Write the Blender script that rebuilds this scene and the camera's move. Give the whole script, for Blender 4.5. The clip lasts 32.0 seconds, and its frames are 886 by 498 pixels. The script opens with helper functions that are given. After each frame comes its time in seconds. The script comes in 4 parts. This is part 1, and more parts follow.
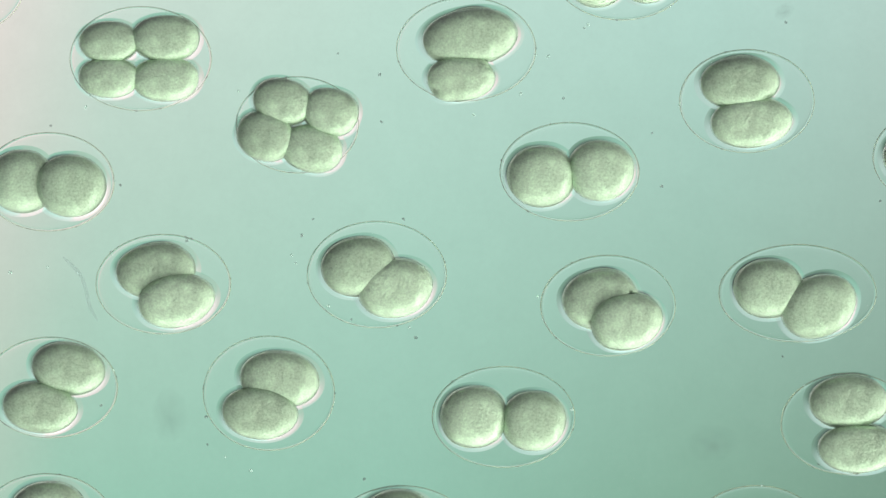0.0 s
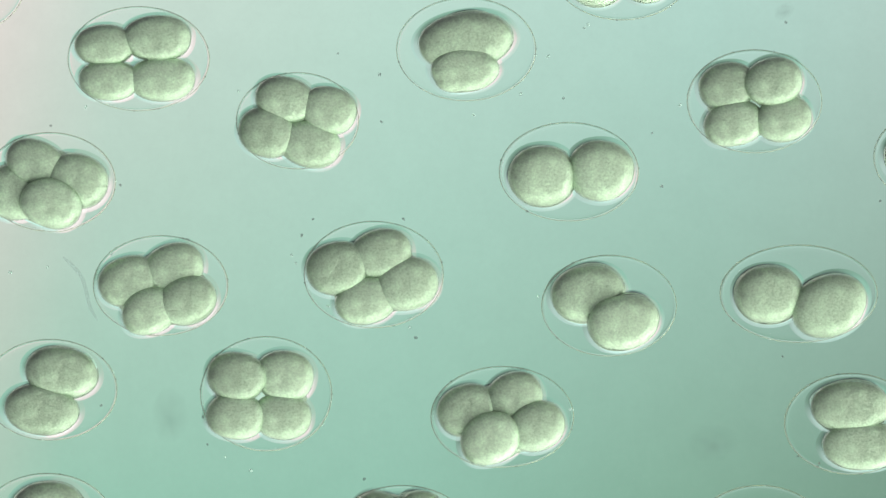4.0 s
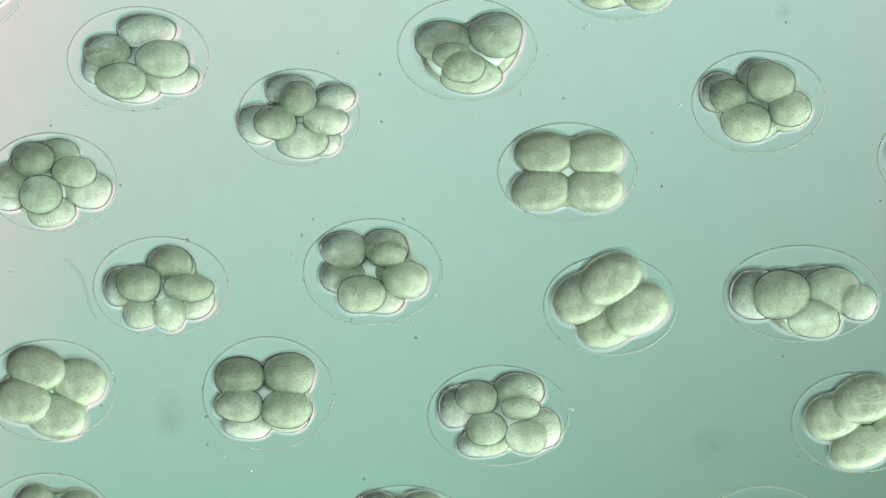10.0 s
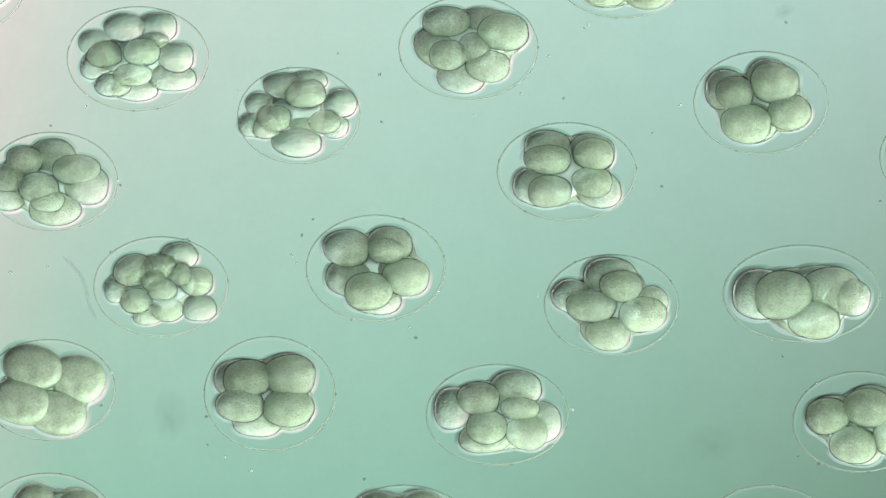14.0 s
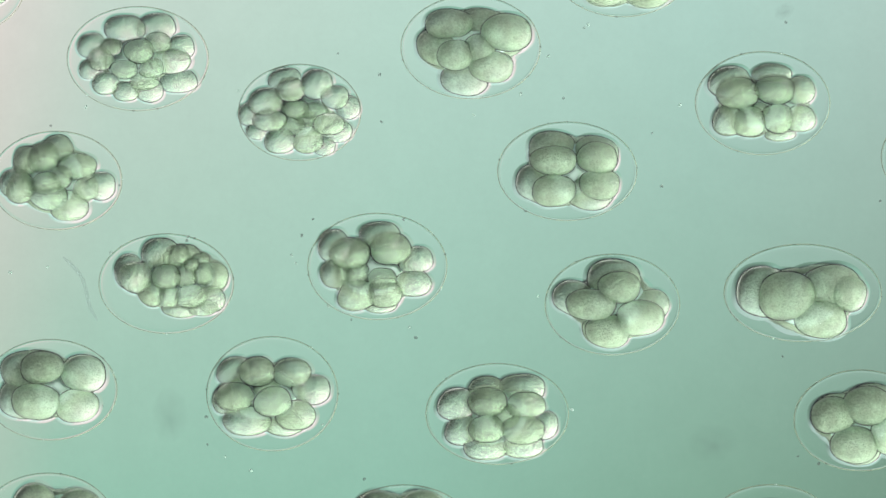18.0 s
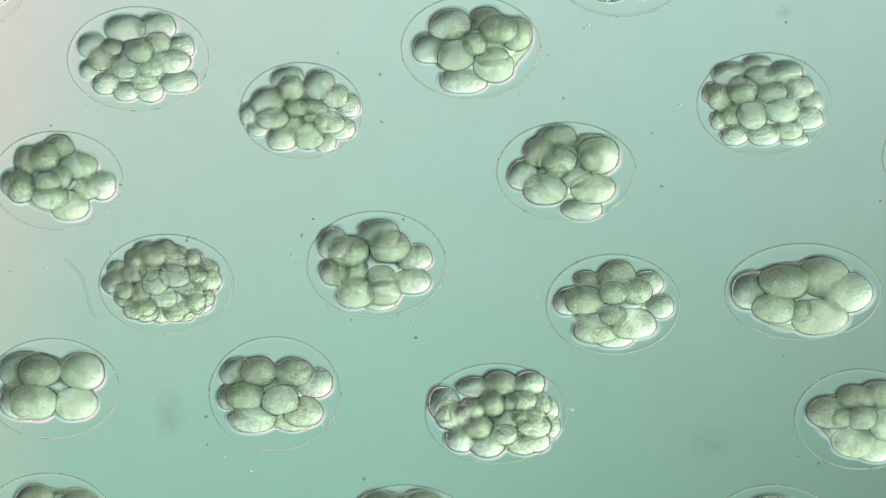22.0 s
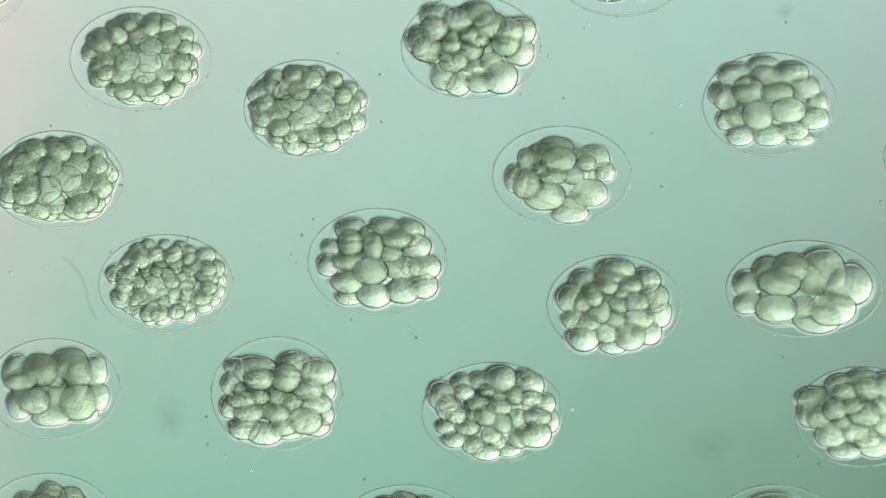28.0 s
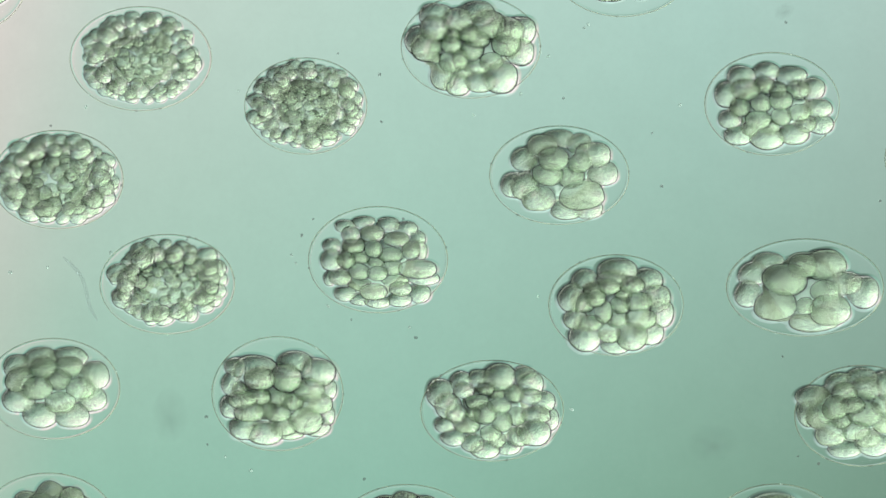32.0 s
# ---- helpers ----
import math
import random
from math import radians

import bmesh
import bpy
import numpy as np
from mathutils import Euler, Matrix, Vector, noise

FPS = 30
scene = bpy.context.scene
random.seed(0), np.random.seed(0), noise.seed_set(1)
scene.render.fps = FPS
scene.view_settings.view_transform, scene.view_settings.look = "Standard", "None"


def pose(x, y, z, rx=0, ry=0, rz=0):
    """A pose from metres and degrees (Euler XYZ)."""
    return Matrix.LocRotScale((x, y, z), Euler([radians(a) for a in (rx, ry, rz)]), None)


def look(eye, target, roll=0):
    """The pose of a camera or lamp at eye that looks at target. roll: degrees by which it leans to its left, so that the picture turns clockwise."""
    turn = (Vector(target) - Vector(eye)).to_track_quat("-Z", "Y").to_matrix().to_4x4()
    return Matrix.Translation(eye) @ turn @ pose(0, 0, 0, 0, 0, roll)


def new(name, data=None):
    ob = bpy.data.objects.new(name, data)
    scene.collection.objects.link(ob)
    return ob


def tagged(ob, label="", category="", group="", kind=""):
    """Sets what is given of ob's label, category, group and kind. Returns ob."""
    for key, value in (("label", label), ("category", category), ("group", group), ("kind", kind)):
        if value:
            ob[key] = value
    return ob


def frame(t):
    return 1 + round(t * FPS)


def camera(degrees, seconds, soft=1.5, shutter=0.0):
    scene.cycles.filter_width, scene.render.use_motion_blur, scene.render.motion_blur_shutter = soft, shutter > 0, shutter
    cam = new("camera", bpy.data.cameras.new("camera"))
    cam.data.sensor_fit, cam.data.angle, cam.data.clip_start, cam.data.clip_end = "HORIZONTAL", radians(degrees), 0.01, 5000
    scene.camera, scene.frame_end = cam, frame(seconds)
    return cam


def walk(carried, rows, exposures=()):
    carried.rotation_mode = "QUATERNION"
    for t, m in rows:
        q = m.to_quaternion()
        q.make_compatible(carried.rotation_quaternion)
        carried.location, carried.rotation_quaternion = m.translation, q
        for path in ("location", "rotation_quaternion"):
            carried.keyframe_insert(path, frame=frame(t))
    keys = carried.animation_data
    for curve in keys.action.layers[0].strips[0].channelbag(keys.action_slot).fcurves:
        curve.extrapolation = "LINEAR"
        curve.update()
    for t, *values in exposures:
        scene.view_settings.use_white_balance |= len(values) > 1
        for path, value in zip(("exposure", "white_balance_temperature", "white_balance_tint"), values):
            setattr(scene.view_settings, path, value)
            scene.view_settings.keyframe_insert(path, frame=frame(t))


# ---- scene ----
# A dish of dividing egg cells under a microscope, seen straight from above.
# The model is an enlargement: one field unit, 1.4 thousandths of a millimetre in the dish, is 0.4 mm here.
U = 0.0004
LENS = 4.0
# Field units are view pixels: things are placed to fit the camera's view.
HALF_W, HALF_H = 784.0, 441.0
MID = 95.0                                   # height of the eggs' middles over the slide
FAR = HALF_W / math.tan(radians(LENS / 2))   # camera's height over those middles
END = 32.0


def spot(px, py, z=0.0):
    """A place in metres from field coordinates (x to the right, y down) and a height over the slide."""
    return Vector(((px - HALF_W) * U, (HALF_H - py) * U, z * U))


cam = camera(LENS, END, soft=1.5)
eye = (0, 0, (FAR + MID) * U)
walk(cam, [(0, pose(*eye)), (END, pose(*eye))], exposures=[(0, 0.0), (1, 0.05), (2, -0.02), (3, -0.02), (6, -0.06), (12, -0.08), (14, -0.04), (19, -0.09), (25, -0.13), (END, -0.13)])

# many clear cells lie over one another
scene.cycles.max_bounces, scene.cycles.transmission_bounces, scene.cycles.transparent_max_bounces = 40, 40, 40

# ---- light: an added gradient and lamp, bright to the lower right, that shade the cells; the lit field under the slide ----
world = bpy.data.worlds.new("world")
scene.world = world
world.use_nodes = True
wt = world.node_tree
back = wt.nodes["Background"]
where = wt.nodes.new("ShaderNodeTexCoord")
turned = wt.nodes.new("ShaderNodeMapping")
turned.inputs["Rotation"].default_value = (0, 0, radians(48))      # brightest to the lower right, an added gradient that shades the cells' relief
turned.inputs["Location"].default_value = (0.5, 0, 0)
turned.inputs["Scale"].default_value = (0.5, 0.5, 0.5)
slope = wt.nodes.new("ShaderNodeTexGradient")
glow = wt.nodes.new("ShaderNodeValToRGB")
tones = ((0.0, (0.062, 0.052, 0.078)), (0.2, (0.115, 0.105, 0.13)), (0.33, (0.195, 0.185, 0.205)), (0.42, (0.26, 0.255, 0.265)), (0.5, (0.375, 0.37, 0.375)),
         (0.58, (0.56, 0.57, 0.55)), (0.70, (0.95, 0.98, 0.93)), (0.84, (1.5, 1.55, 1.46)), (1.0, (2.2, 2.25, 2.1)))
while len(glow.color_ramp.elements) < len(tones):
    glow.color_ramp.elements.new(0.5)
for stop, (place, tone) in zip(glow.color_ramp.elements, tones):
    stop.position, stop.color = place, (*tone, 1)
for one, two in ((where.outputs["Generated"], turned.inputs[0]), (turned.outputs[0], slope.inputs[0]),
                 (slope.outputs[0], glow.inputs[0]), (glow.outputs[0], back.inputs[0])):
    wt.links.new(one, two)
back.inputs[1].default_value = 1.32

# Added broad lamp from the lower right, to light the cells in relief.
lamp = bpy.data.lights.new("relief_lamp", "SUN")
lamp.energy, lamp.angle, lamp.color = 0.25, radians(80), (1.0, 1.0, 0.80)
relief_lamp = new("relief_lamp", lamp)
relief_lamp.matrix_world = look((0.60, -0.66, 0.58), (0, 0, 0))


# ---- materials ----
def material(name):
    m = bpy.data.materials.new(name)
    m.use_nodes = True
    t = m.node_tree
    t.nodes.clear()
    return m, t, t.nodes.new("ShaderNodeOutputMaterial")


def node(t, kind, links=(), **values):
    """A node with values by input name and links as (input, other node, output)."""
    n = t.nodes.new("ShaderNode" + kind)
    for key, value in values.items():
        n.inputs[key.replace("_", " ")].default_value = value
    for key, other, out in links:
        t.links.new(other.outputs[out], n.inputs[key])
    return n


def ramp(t, source, out, stops):
    n = t.nodes.new("ShaderNodeValToRGB")
    t.links.new(source.outputs[out], n.inputs[0])
    while len(n.color_ramp.elements) < len(stops):
        n.color_ramp.elements.new(0.5)
    for e, (at, c) in zip(n.color_ramp.elements, stops):
        e.position, e.color = at, (*c, 1)
    return n


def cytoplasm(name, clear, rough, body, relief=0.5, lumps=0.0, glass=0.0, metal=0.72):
    """Yolk-grained cytoplasm: olive grey, mottled at two scales, with a metal sheen that mirrors the added world
    gradient as relief shading; later cells are more see-through, and their brighter look is put into a lighter base.
    """
    m, t, out = material(name)
    co = t.nodes.new("ShaderNodeNewGeometry")
    ob = t.nodes.new("ShaderNodeObjectInfo")
    shift = node(t, "VectorMath", [(0, co, "Position"), (1, ob, "Location")])
    shift.operation = "SUBTRACT"
    fine = node(t, "TexNoise", [("Vector", shift, 0)], Scale=0.26 / U, Detail=3.0, Roughness=0.65)
    broad = node(t, "TexNoise", [("Vector", shift, 0)], Scale=0.045 / U, Detail=2.0)
    base = ramp(t, fine, "Fac", [(at, tuple(w * k for w, k in zip(c, clear))) for at, c in
                           ((0.30, (0.425, 0.53, 0.395)), (0.5, (0.555, 0.68, 0.505)), (0.70, (0.675, 0.82, 0.61)))])
    dim = 0.80 if body == 1 else 0.74
    tint = ramp(t, broad, "Fac", [(0.36, (dim + 0.03, dim, dim)), (0.62, (1.0, 1.0, 0.98))])
    mix = t.nodes.new("ShaderNodeMix")
    mix.data_type, mix.blend_type = "RGBA", "MULTIPLY"
    mix.inputs[0].default_value = 1.0
    t.links.new(base.outputs[0], mix.inputs[6])
    t.links.new(tint.outputs[0], mix.inputs[7])
    own = node(t, "MapRange", [(0, ob, "Random")])
    own.inputs[3].default_value, own.inputs[4].default_value = 0.86, 1.08
    vary = node(t, "VectorMath", [(0, mix, 2)])
    vary.operation = "SCALE"
    t.links.new(own.outputs[0], vary.inputs["Scale"])
    coarse = node(t, "Bump", [("Height", broad, "Fac")], Strength=1.0, Distance=lumps * U)
    bump = node(t, "Bump", [("Height", fine, "Fac"), ("Normal", coarse, 0)], Strength=relief, Distance=(3.5 if glass else 2.2) * U)
    p = node(t, "BsdfPrincipled", [("Normal", bump, 0)], Roughness=rough, Metallic=metal)
    t.links.new(vary.outputs[0], p.inputs["Base Color"])
    if glass:
        thin = node(t, "BsdfRefraction", [("Normal", bump, 0)], Color=(0.965, 0.965, 0.96, 1), Roughness=0.03, IOR=glass)
    else:
        thin = node(t, "BsdfTransparent", Color=(0.95, 0.97, 0.95, 1))
    both = node(t, "MixShader", [(1, thin, 0), (2, p, 0)], Fac=body)
    t.links.new(both.outputs[0], out.inputs[0])
    return m


def clear_layer(name, ior):
    """A clear thin layer that bends light weakly."""
    m, t, out = material(name)
    g = node(t, "BsdfRefraction", Color=(1, 1, 1, 1), Roughness=0.0, IOR=ior)
    t.links.new(g.outputs[0], out.inputs[0])
    return m


def membrane():
    """The thin clear wall of the raised envelope."""
    m, t, out = material("membrane")
    g = node(t, "BsdfGlass", Color=(1, 1, 1, 1), Roughness=0.0, IOR=1.003)
    t.links.new(g.outputs[0], out.inputs[0])
    return m


def slide_glass():
    m, t, out = material("slide_glass")
    g = node(t, "BsdfGlass", Color=(1, 1, 1, 1), Roughness=0.0, IOR=1.1)
    t.links.new(g.outputs[0], out.inputs[0])
    return m


DEPTH = 40000.0
DEEP = 1.0 + DEPTH / FAR     # how much wider the view is at the lit field


def lit_field():
    """The glowing field of the microscope lamp: greenish, paler and warmer towards one corner, with an added slant that
    shades the cells.
    """
    m, t, out = material("lit_field")
    co = t.nodes.new("ShaderNodeTexCoord")
    xyz = node(t, "SeparateXYZ", [(0, co, "Object")])
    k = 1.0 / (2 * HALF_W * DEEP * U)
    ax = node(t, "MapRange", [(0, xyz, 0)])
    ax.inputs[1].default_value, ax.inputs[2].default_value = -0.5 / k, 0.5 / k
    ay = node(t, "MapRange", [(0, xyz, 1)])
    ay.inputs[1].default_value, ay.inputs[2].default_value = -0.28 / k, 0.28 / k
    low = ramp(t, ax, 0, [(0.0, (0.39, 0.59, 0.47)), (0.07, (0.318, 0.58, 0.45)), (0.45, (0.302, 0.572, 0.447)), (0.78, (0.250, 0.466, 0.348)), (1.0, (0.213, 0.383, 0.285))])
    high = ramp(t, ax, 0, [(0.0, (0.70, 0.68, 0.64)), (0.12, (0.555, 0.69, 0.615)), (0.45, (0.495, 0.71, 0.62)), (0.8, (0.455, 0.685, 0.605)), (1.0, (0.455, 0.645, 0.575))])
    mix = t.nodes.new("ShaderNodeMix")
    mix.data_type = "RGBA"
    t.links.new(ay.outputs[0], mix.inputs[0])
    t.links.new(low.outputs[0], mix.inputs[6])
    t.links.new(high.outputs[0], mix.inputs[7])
    mottle = node(t, "TexNoise", [("Vector", co, "Object")], Scale=0.006 / U, Detail=4.0, Roughness=0.6)
    level = node(t, "MapRange", [(0, mottle, 0)])
    level.inputs[3].default_value, level.inputs[4].default_value = 0.96, 1.04
    # finer noise in the glow's strength
    fine_mottle = node(t, "TexNoise", [("Vector", co, "Object")], Scale=0.03 / U, Detail=3.0, Roughness=0.7)
    grain = node(t, "MapRange", [(0, fine_mottle, 0)])
    grain.inputs[3].default_value, grain.inputs[4].default_value = 0.965, 1.035
    both = node(t, "Math", [(0, level, 0), (1, grain, 0)])
    both.operation = "MULTIPLY"
    # Added slant: bright upper left, dark lower right, so clear cells refract shaded edges.
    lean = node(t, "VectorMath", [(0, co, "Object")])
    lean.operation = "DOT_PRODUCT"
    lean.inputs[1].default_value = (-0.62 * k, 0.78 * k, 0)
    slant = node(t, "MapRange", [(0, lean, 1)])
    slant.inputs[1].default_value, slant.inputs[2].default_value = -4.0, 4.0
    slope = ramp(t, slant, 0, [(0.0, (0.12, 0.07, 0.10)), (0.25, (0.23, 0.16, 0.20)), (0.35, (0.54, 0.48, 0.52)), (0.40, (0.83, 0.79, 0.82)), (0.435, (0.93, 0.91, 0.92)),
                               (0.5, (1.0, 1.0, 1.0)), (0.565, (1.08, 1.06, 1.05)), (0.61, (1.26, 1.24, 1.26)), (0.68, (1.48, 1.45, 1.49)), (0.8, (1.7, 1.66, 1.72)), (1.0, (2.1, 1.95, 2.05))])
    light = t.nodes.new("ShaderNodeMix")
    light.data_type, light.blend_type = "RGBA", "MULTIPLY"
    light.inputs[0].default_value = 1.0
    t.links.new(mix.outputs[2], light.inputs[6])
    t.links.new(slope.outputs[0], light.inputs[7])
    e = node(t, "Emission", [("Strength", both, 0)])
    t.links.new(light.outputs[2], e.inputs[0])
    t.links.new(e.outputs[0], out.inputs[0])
    return m


def grit(name, colour, body, rough=0.6):
    m, t, out = material(name)
    co = t.nodes.new("ShaderNodeTexCoord")
    n = node(t, "TexNoise", [("Vector", co, "Object")], Scale=0.4 / U, Detail=2.0)
    c = ramp(t, n, "Fac", [(0.3, tuple(0.7 * v for v in colour)), (0.7, colour)])
    p = node(t, "BsdfPrincipled", [("Base Color", c, 0)], Roughness=rough)
    both = node(t, "MixShader", [(1, node(t, "BsdfTransparent"), 0), (2, p, 0)], Fac=body)
    t.links.new(both.outputs[0], out.inputs[0])
    return m


def hyaline(name, colour, body, metal=0.6):
    """One even glossy colour, partly see-through: for the gap filler, the cells' dark outlines and the envelope's line.
    """
    m, t, out = material(name)
    p = node(t, "BsdfPrincipled", Roughness=0.3, Metallic=metal)
    p.inputs["Base Color"].default_value = (*colour, 1)
    clear = node(t, "BsdfTransparent")
    both = node(t, "MixShader", [(1, clear, 0), (2, p, 0)], Fac=body)
    t.links.new(both.outputs[0], out.inputs[0])
    return m


# Lighter copies for later cells: their brightness is put into the base colour.
CYTOPLASM = cytoplasm("cytoplasm", (0.785, 0.86, 0.835), 0.42, 1.0, 0.5, 2.6)
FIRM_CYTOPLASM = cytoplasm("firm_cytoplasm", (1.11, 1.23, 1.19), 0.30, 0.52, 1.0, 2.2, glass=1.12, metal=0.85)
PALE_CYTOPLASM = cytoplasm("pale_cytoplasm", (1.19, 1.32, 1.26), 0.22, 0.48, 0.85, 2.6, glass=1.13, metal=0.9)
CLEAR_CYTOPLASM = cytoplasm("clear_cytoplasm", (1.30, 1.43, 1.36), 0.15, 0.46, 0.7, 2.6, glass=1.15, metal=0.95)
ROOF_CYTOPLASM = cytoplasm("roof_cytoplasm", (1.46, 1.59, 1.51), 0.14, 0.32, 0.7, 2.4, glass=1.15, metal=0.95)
CLEAR_BASE = clear_layer("clear_cell_base", 1.12)
# Added flares whose slope bends in a bright or dark halo.
HALO_FLARE = clear_layer("halo_flare", 1.15)
STRONG_HALO_FLARE = clear_layer("strong_halo_flare", 1.17)
EDGE_RING = clear_layer("edge_ring", 1.14)
# Opaque pale colour stands in for light coming through the gaps.
FILLER_COLOUR = hyaline("gap_filler_pale", (0.74, 1.0, 0.87), 1.0, 0.9)
# A dark ring stands in for the shade along each cell's edge.
DARK_OUTLINE = hyaline("dark_outline", (0.10, 0.09, 0.115), 0.4, 0.0)
MEMBRANE, GLASS, FIELD = membrane(), slide_glass(), lit_field()
RIM_LINE = hyaline("envelope_rim_line", (0.40, 0.46, 0.30), 0.45)
DARK_GRIT = grit("dark_grit", (0.16, 0.19, 0.18), 0.34)
PALE_GRIT = grit("pale_grit", (0.70, 0.95, 0.85), 0.5)


# ---- helpers for meshes ----
def mesh_of(name, bm, mat, smooth=True):
    me = bpy.data.meshes.new(name)
    bm.to_mesh(me)
    bm.free()
    me.materials.append(mat)
    if smooth:
        me.polygons.foreach_set("use_smooth", [True] * len(me.polygons))
    return me


def part(name, me, parent, label=""):
    ob = new(name, me)
    ob.parent = parent
    return tagged(ob, label)


def lump(name, mats, fine, seed, depth, power, pillow, skirt, cord=0.0):
    """A plump pillow with a slightly uneven skin, one unit in radius, a clear flare added for the halo round its edge,
    and a ring added round its waist to draw its outline."""
    def reach(d, plump):
        n = noise.noise(d * 0.9 + Vector((seed * 7.3, seed * 3.1, 0)))
        flat = (abs(d.x) ** power + abs(d.y) ** power) ** (1 / power)
        return (1 + depth * n) / (flat ** plump + abs(d.z) ** plump) ** (1 / plump)
    bm = bmesh.new()
    for v in bmesh.ops.create_icosphere(bm, subdivisions=fine, radius=1)["verts"]:
        v.co *= reach(v.co.copy(), pillow)
    # clear flare thinning out round the waist, added to give edges a halo
    low = 0.10 + 0.017 * (seed % 5)
    ring = [(0.96 + (0.04 + skirt) * q / 5, 1.0 * skirt * (1 - q / 5) ** 2 - low) for q in range(6)]
    for strip in (ring, [ring[-1], (0.96, -low - 0.05)], [(0.96, -low - 0.05), ring[0]]):
        flare = []
        for i in range(44):
            d = Vector((math.cos(i * math.tau / 44), math.sin(i * math.tau / 44), 0))
            k = reach(d, 2.0)
            flare.append([bm.verts.new(d * (k * r) + Vector((0, 0, z))) for r, z in strip])
        for i in range(44):
            for q in range(1, len(strip)):
                bm.faces.new((flare[i - 1][q - 1], flare[i - 1][q], flare[i][q], flare[i][q - 1])).material_index = 1
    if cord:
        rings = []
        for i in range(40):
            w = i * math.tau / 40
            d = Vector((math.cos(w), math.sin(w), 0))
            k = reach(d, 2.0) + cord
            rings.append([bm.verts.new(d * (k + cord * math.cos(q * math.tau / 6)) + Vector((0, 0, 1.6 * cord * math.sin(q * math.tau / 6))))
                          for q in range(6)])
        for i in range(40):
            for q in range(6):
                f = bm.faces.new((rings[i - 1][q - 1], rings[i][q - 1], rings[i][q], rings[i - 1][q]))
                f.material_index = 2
    if len(mats) > 3:          # the clear underside
        for f in bm.faces:
            if f.material_index == 0 and f.calc_center_median().z < 0:
                f.material_index = 3
    me = mesh_of(name, bm, mats[0])
    for extra in mats[1:]:
        me.materials.append(extra)
    return me


# ---- the field and the slide ----
def sheet(name, w, h, z, thick, mat, label):
    bm = bmesh.new()
    bmesh.ops.create_cube(bm, size=1)
    for v in bm.verts:
        v.co = Vector((v.co.x * w, v.co.y * h, v.co.z * thick)) * U
    ob = new(name, mesh_of(name, bm, mat, smooth=False))
    ob.location = (0, 0, z * U)
    return tagged(ob, label, kind="structure")


sheet("backdrop", 1568 * DEEP * 9, 1568 * DEEP * 9, MID - DEPTH, 60, FIELD, "pale green field of the microscope lamp, graded to shade cells")
slide = sheet("slide", 2600, 1700, -60, 120, GLASS, "clear flat glass slide under the eggs")
slide.visible_shadow = False


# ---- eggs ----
OPAQUE, FIRM = (CYTOPLASM, STRONG_HALO_FLARE, EDGE_RING), (FIRM_CYTOPLASM, HALO_FLARE, DARK_OUTLINE, CLEAR_BASE)
ROOF = (ROOF_CYTOPLASM, HALO_FLARE, DARK_OUTLINE, CLEAR_BASE)
CLEARER, CLEAREST = (PALE_CYTOPLASM, HALO_FLARE, DARK_OUTLINE, CLEAR_BASE), (CLEAR_CYTOPLASM, HALO_FLARE, DARK_OUTLINE, CLEAR_BASE)
ROUND = [lump("cell", OPAQUE, 4, s, 0.05, 2.1, 3.9, 0.17, 0.014) for s in range(5)]
PRESSED = [lump("cell", OPAQUE, 4, s + 5, 0.05, 2.12, 3.6, 0.17, 0.014) for s in range(5)]
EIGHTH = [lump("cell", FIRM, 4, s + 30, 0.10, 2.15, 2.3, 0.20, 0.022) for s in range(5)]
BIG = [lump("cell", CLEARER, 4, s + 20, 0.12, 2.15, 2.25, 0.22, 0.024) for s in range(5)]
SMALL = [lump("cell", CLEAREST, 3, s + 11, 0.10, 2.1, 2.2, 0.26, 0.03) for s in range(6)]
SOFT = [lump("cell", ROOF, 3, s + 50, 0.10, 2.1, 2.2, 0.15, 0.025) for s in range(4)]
GAP_FILLER = lump("cavity", (FILLER_COLOUR, FILLER_COLOUR), 3, 40, 0.2, 2.0, 2.4, 0.02)
FLAT = 0.72          # cells are flattened in height to fit their shading as seen from above
DIVIDE = 0.45        # seconds that a cleavage takes
CLOSE = 0.94         # how closely quarters press together
SPREAD = 5.0        # how far the sunken first cells lie from the middle of the brood
eggs = []
CHART = 1.0103       # field units per chart unit, both taken from the camera's view


def shell_mesh(rx, ry, rz, wall):
    bm = bmesh.new()
    for k, flip in ((1.0, False), (1 - wall / ry, True)):
        made = bmesh.ops.create_uvsphere(bm, u_segments=96, v_segments=48, radius=1)["verts"]
        for v in made:
            v.co = Vector((v.co.x * rx, v.co.y * ry, v.co.z * rz)) * (k * U)
        if flip:
            bmesh.ops.reverse_faces(bm, faces=list({f for v in made for f in v.link_faces}))
    rings = []
    for i in range(96):          # an added olive ring draws the wall's line as seen from above
        w = i * math.tau / 96
        rings.append([bm.verts.new(Vector(((rx + 0.95 * math.cos(q * math.tau / 6)) * math.cos(w), (ry + 0.95 * math.cos(q * math.tau / 6)) * math.sin(w),
                                           0.95 * math.sin(q * math.tau / 6))) * U) for q in range(6)])
    for i in range(96):
        for q in range(6):
            bm.faces.new((rings[i - 1][q - 1], rings[i][q - 1], rings[i][q], rings[i - 1][q])).material_index = 1
    me = mesh_of("envelope", bm, MEMBRANE)
    me.materials.append(RIM_LINE)
    return me


def at_time(rows, t):
    """The value between rows of (seconds, x, y ...)."""
    if t <= rows[0][0]:
        return rows[0][1:]
    for a, b in zip(rows, rows[1:]):
        if t <= b[0]:
            k = (t - a[0]) / (b[0] - a[0])
            return tuple(p + (q - p) * k for p, q in zip(a[1:], b[1:]))
    return rows[-1][1:]


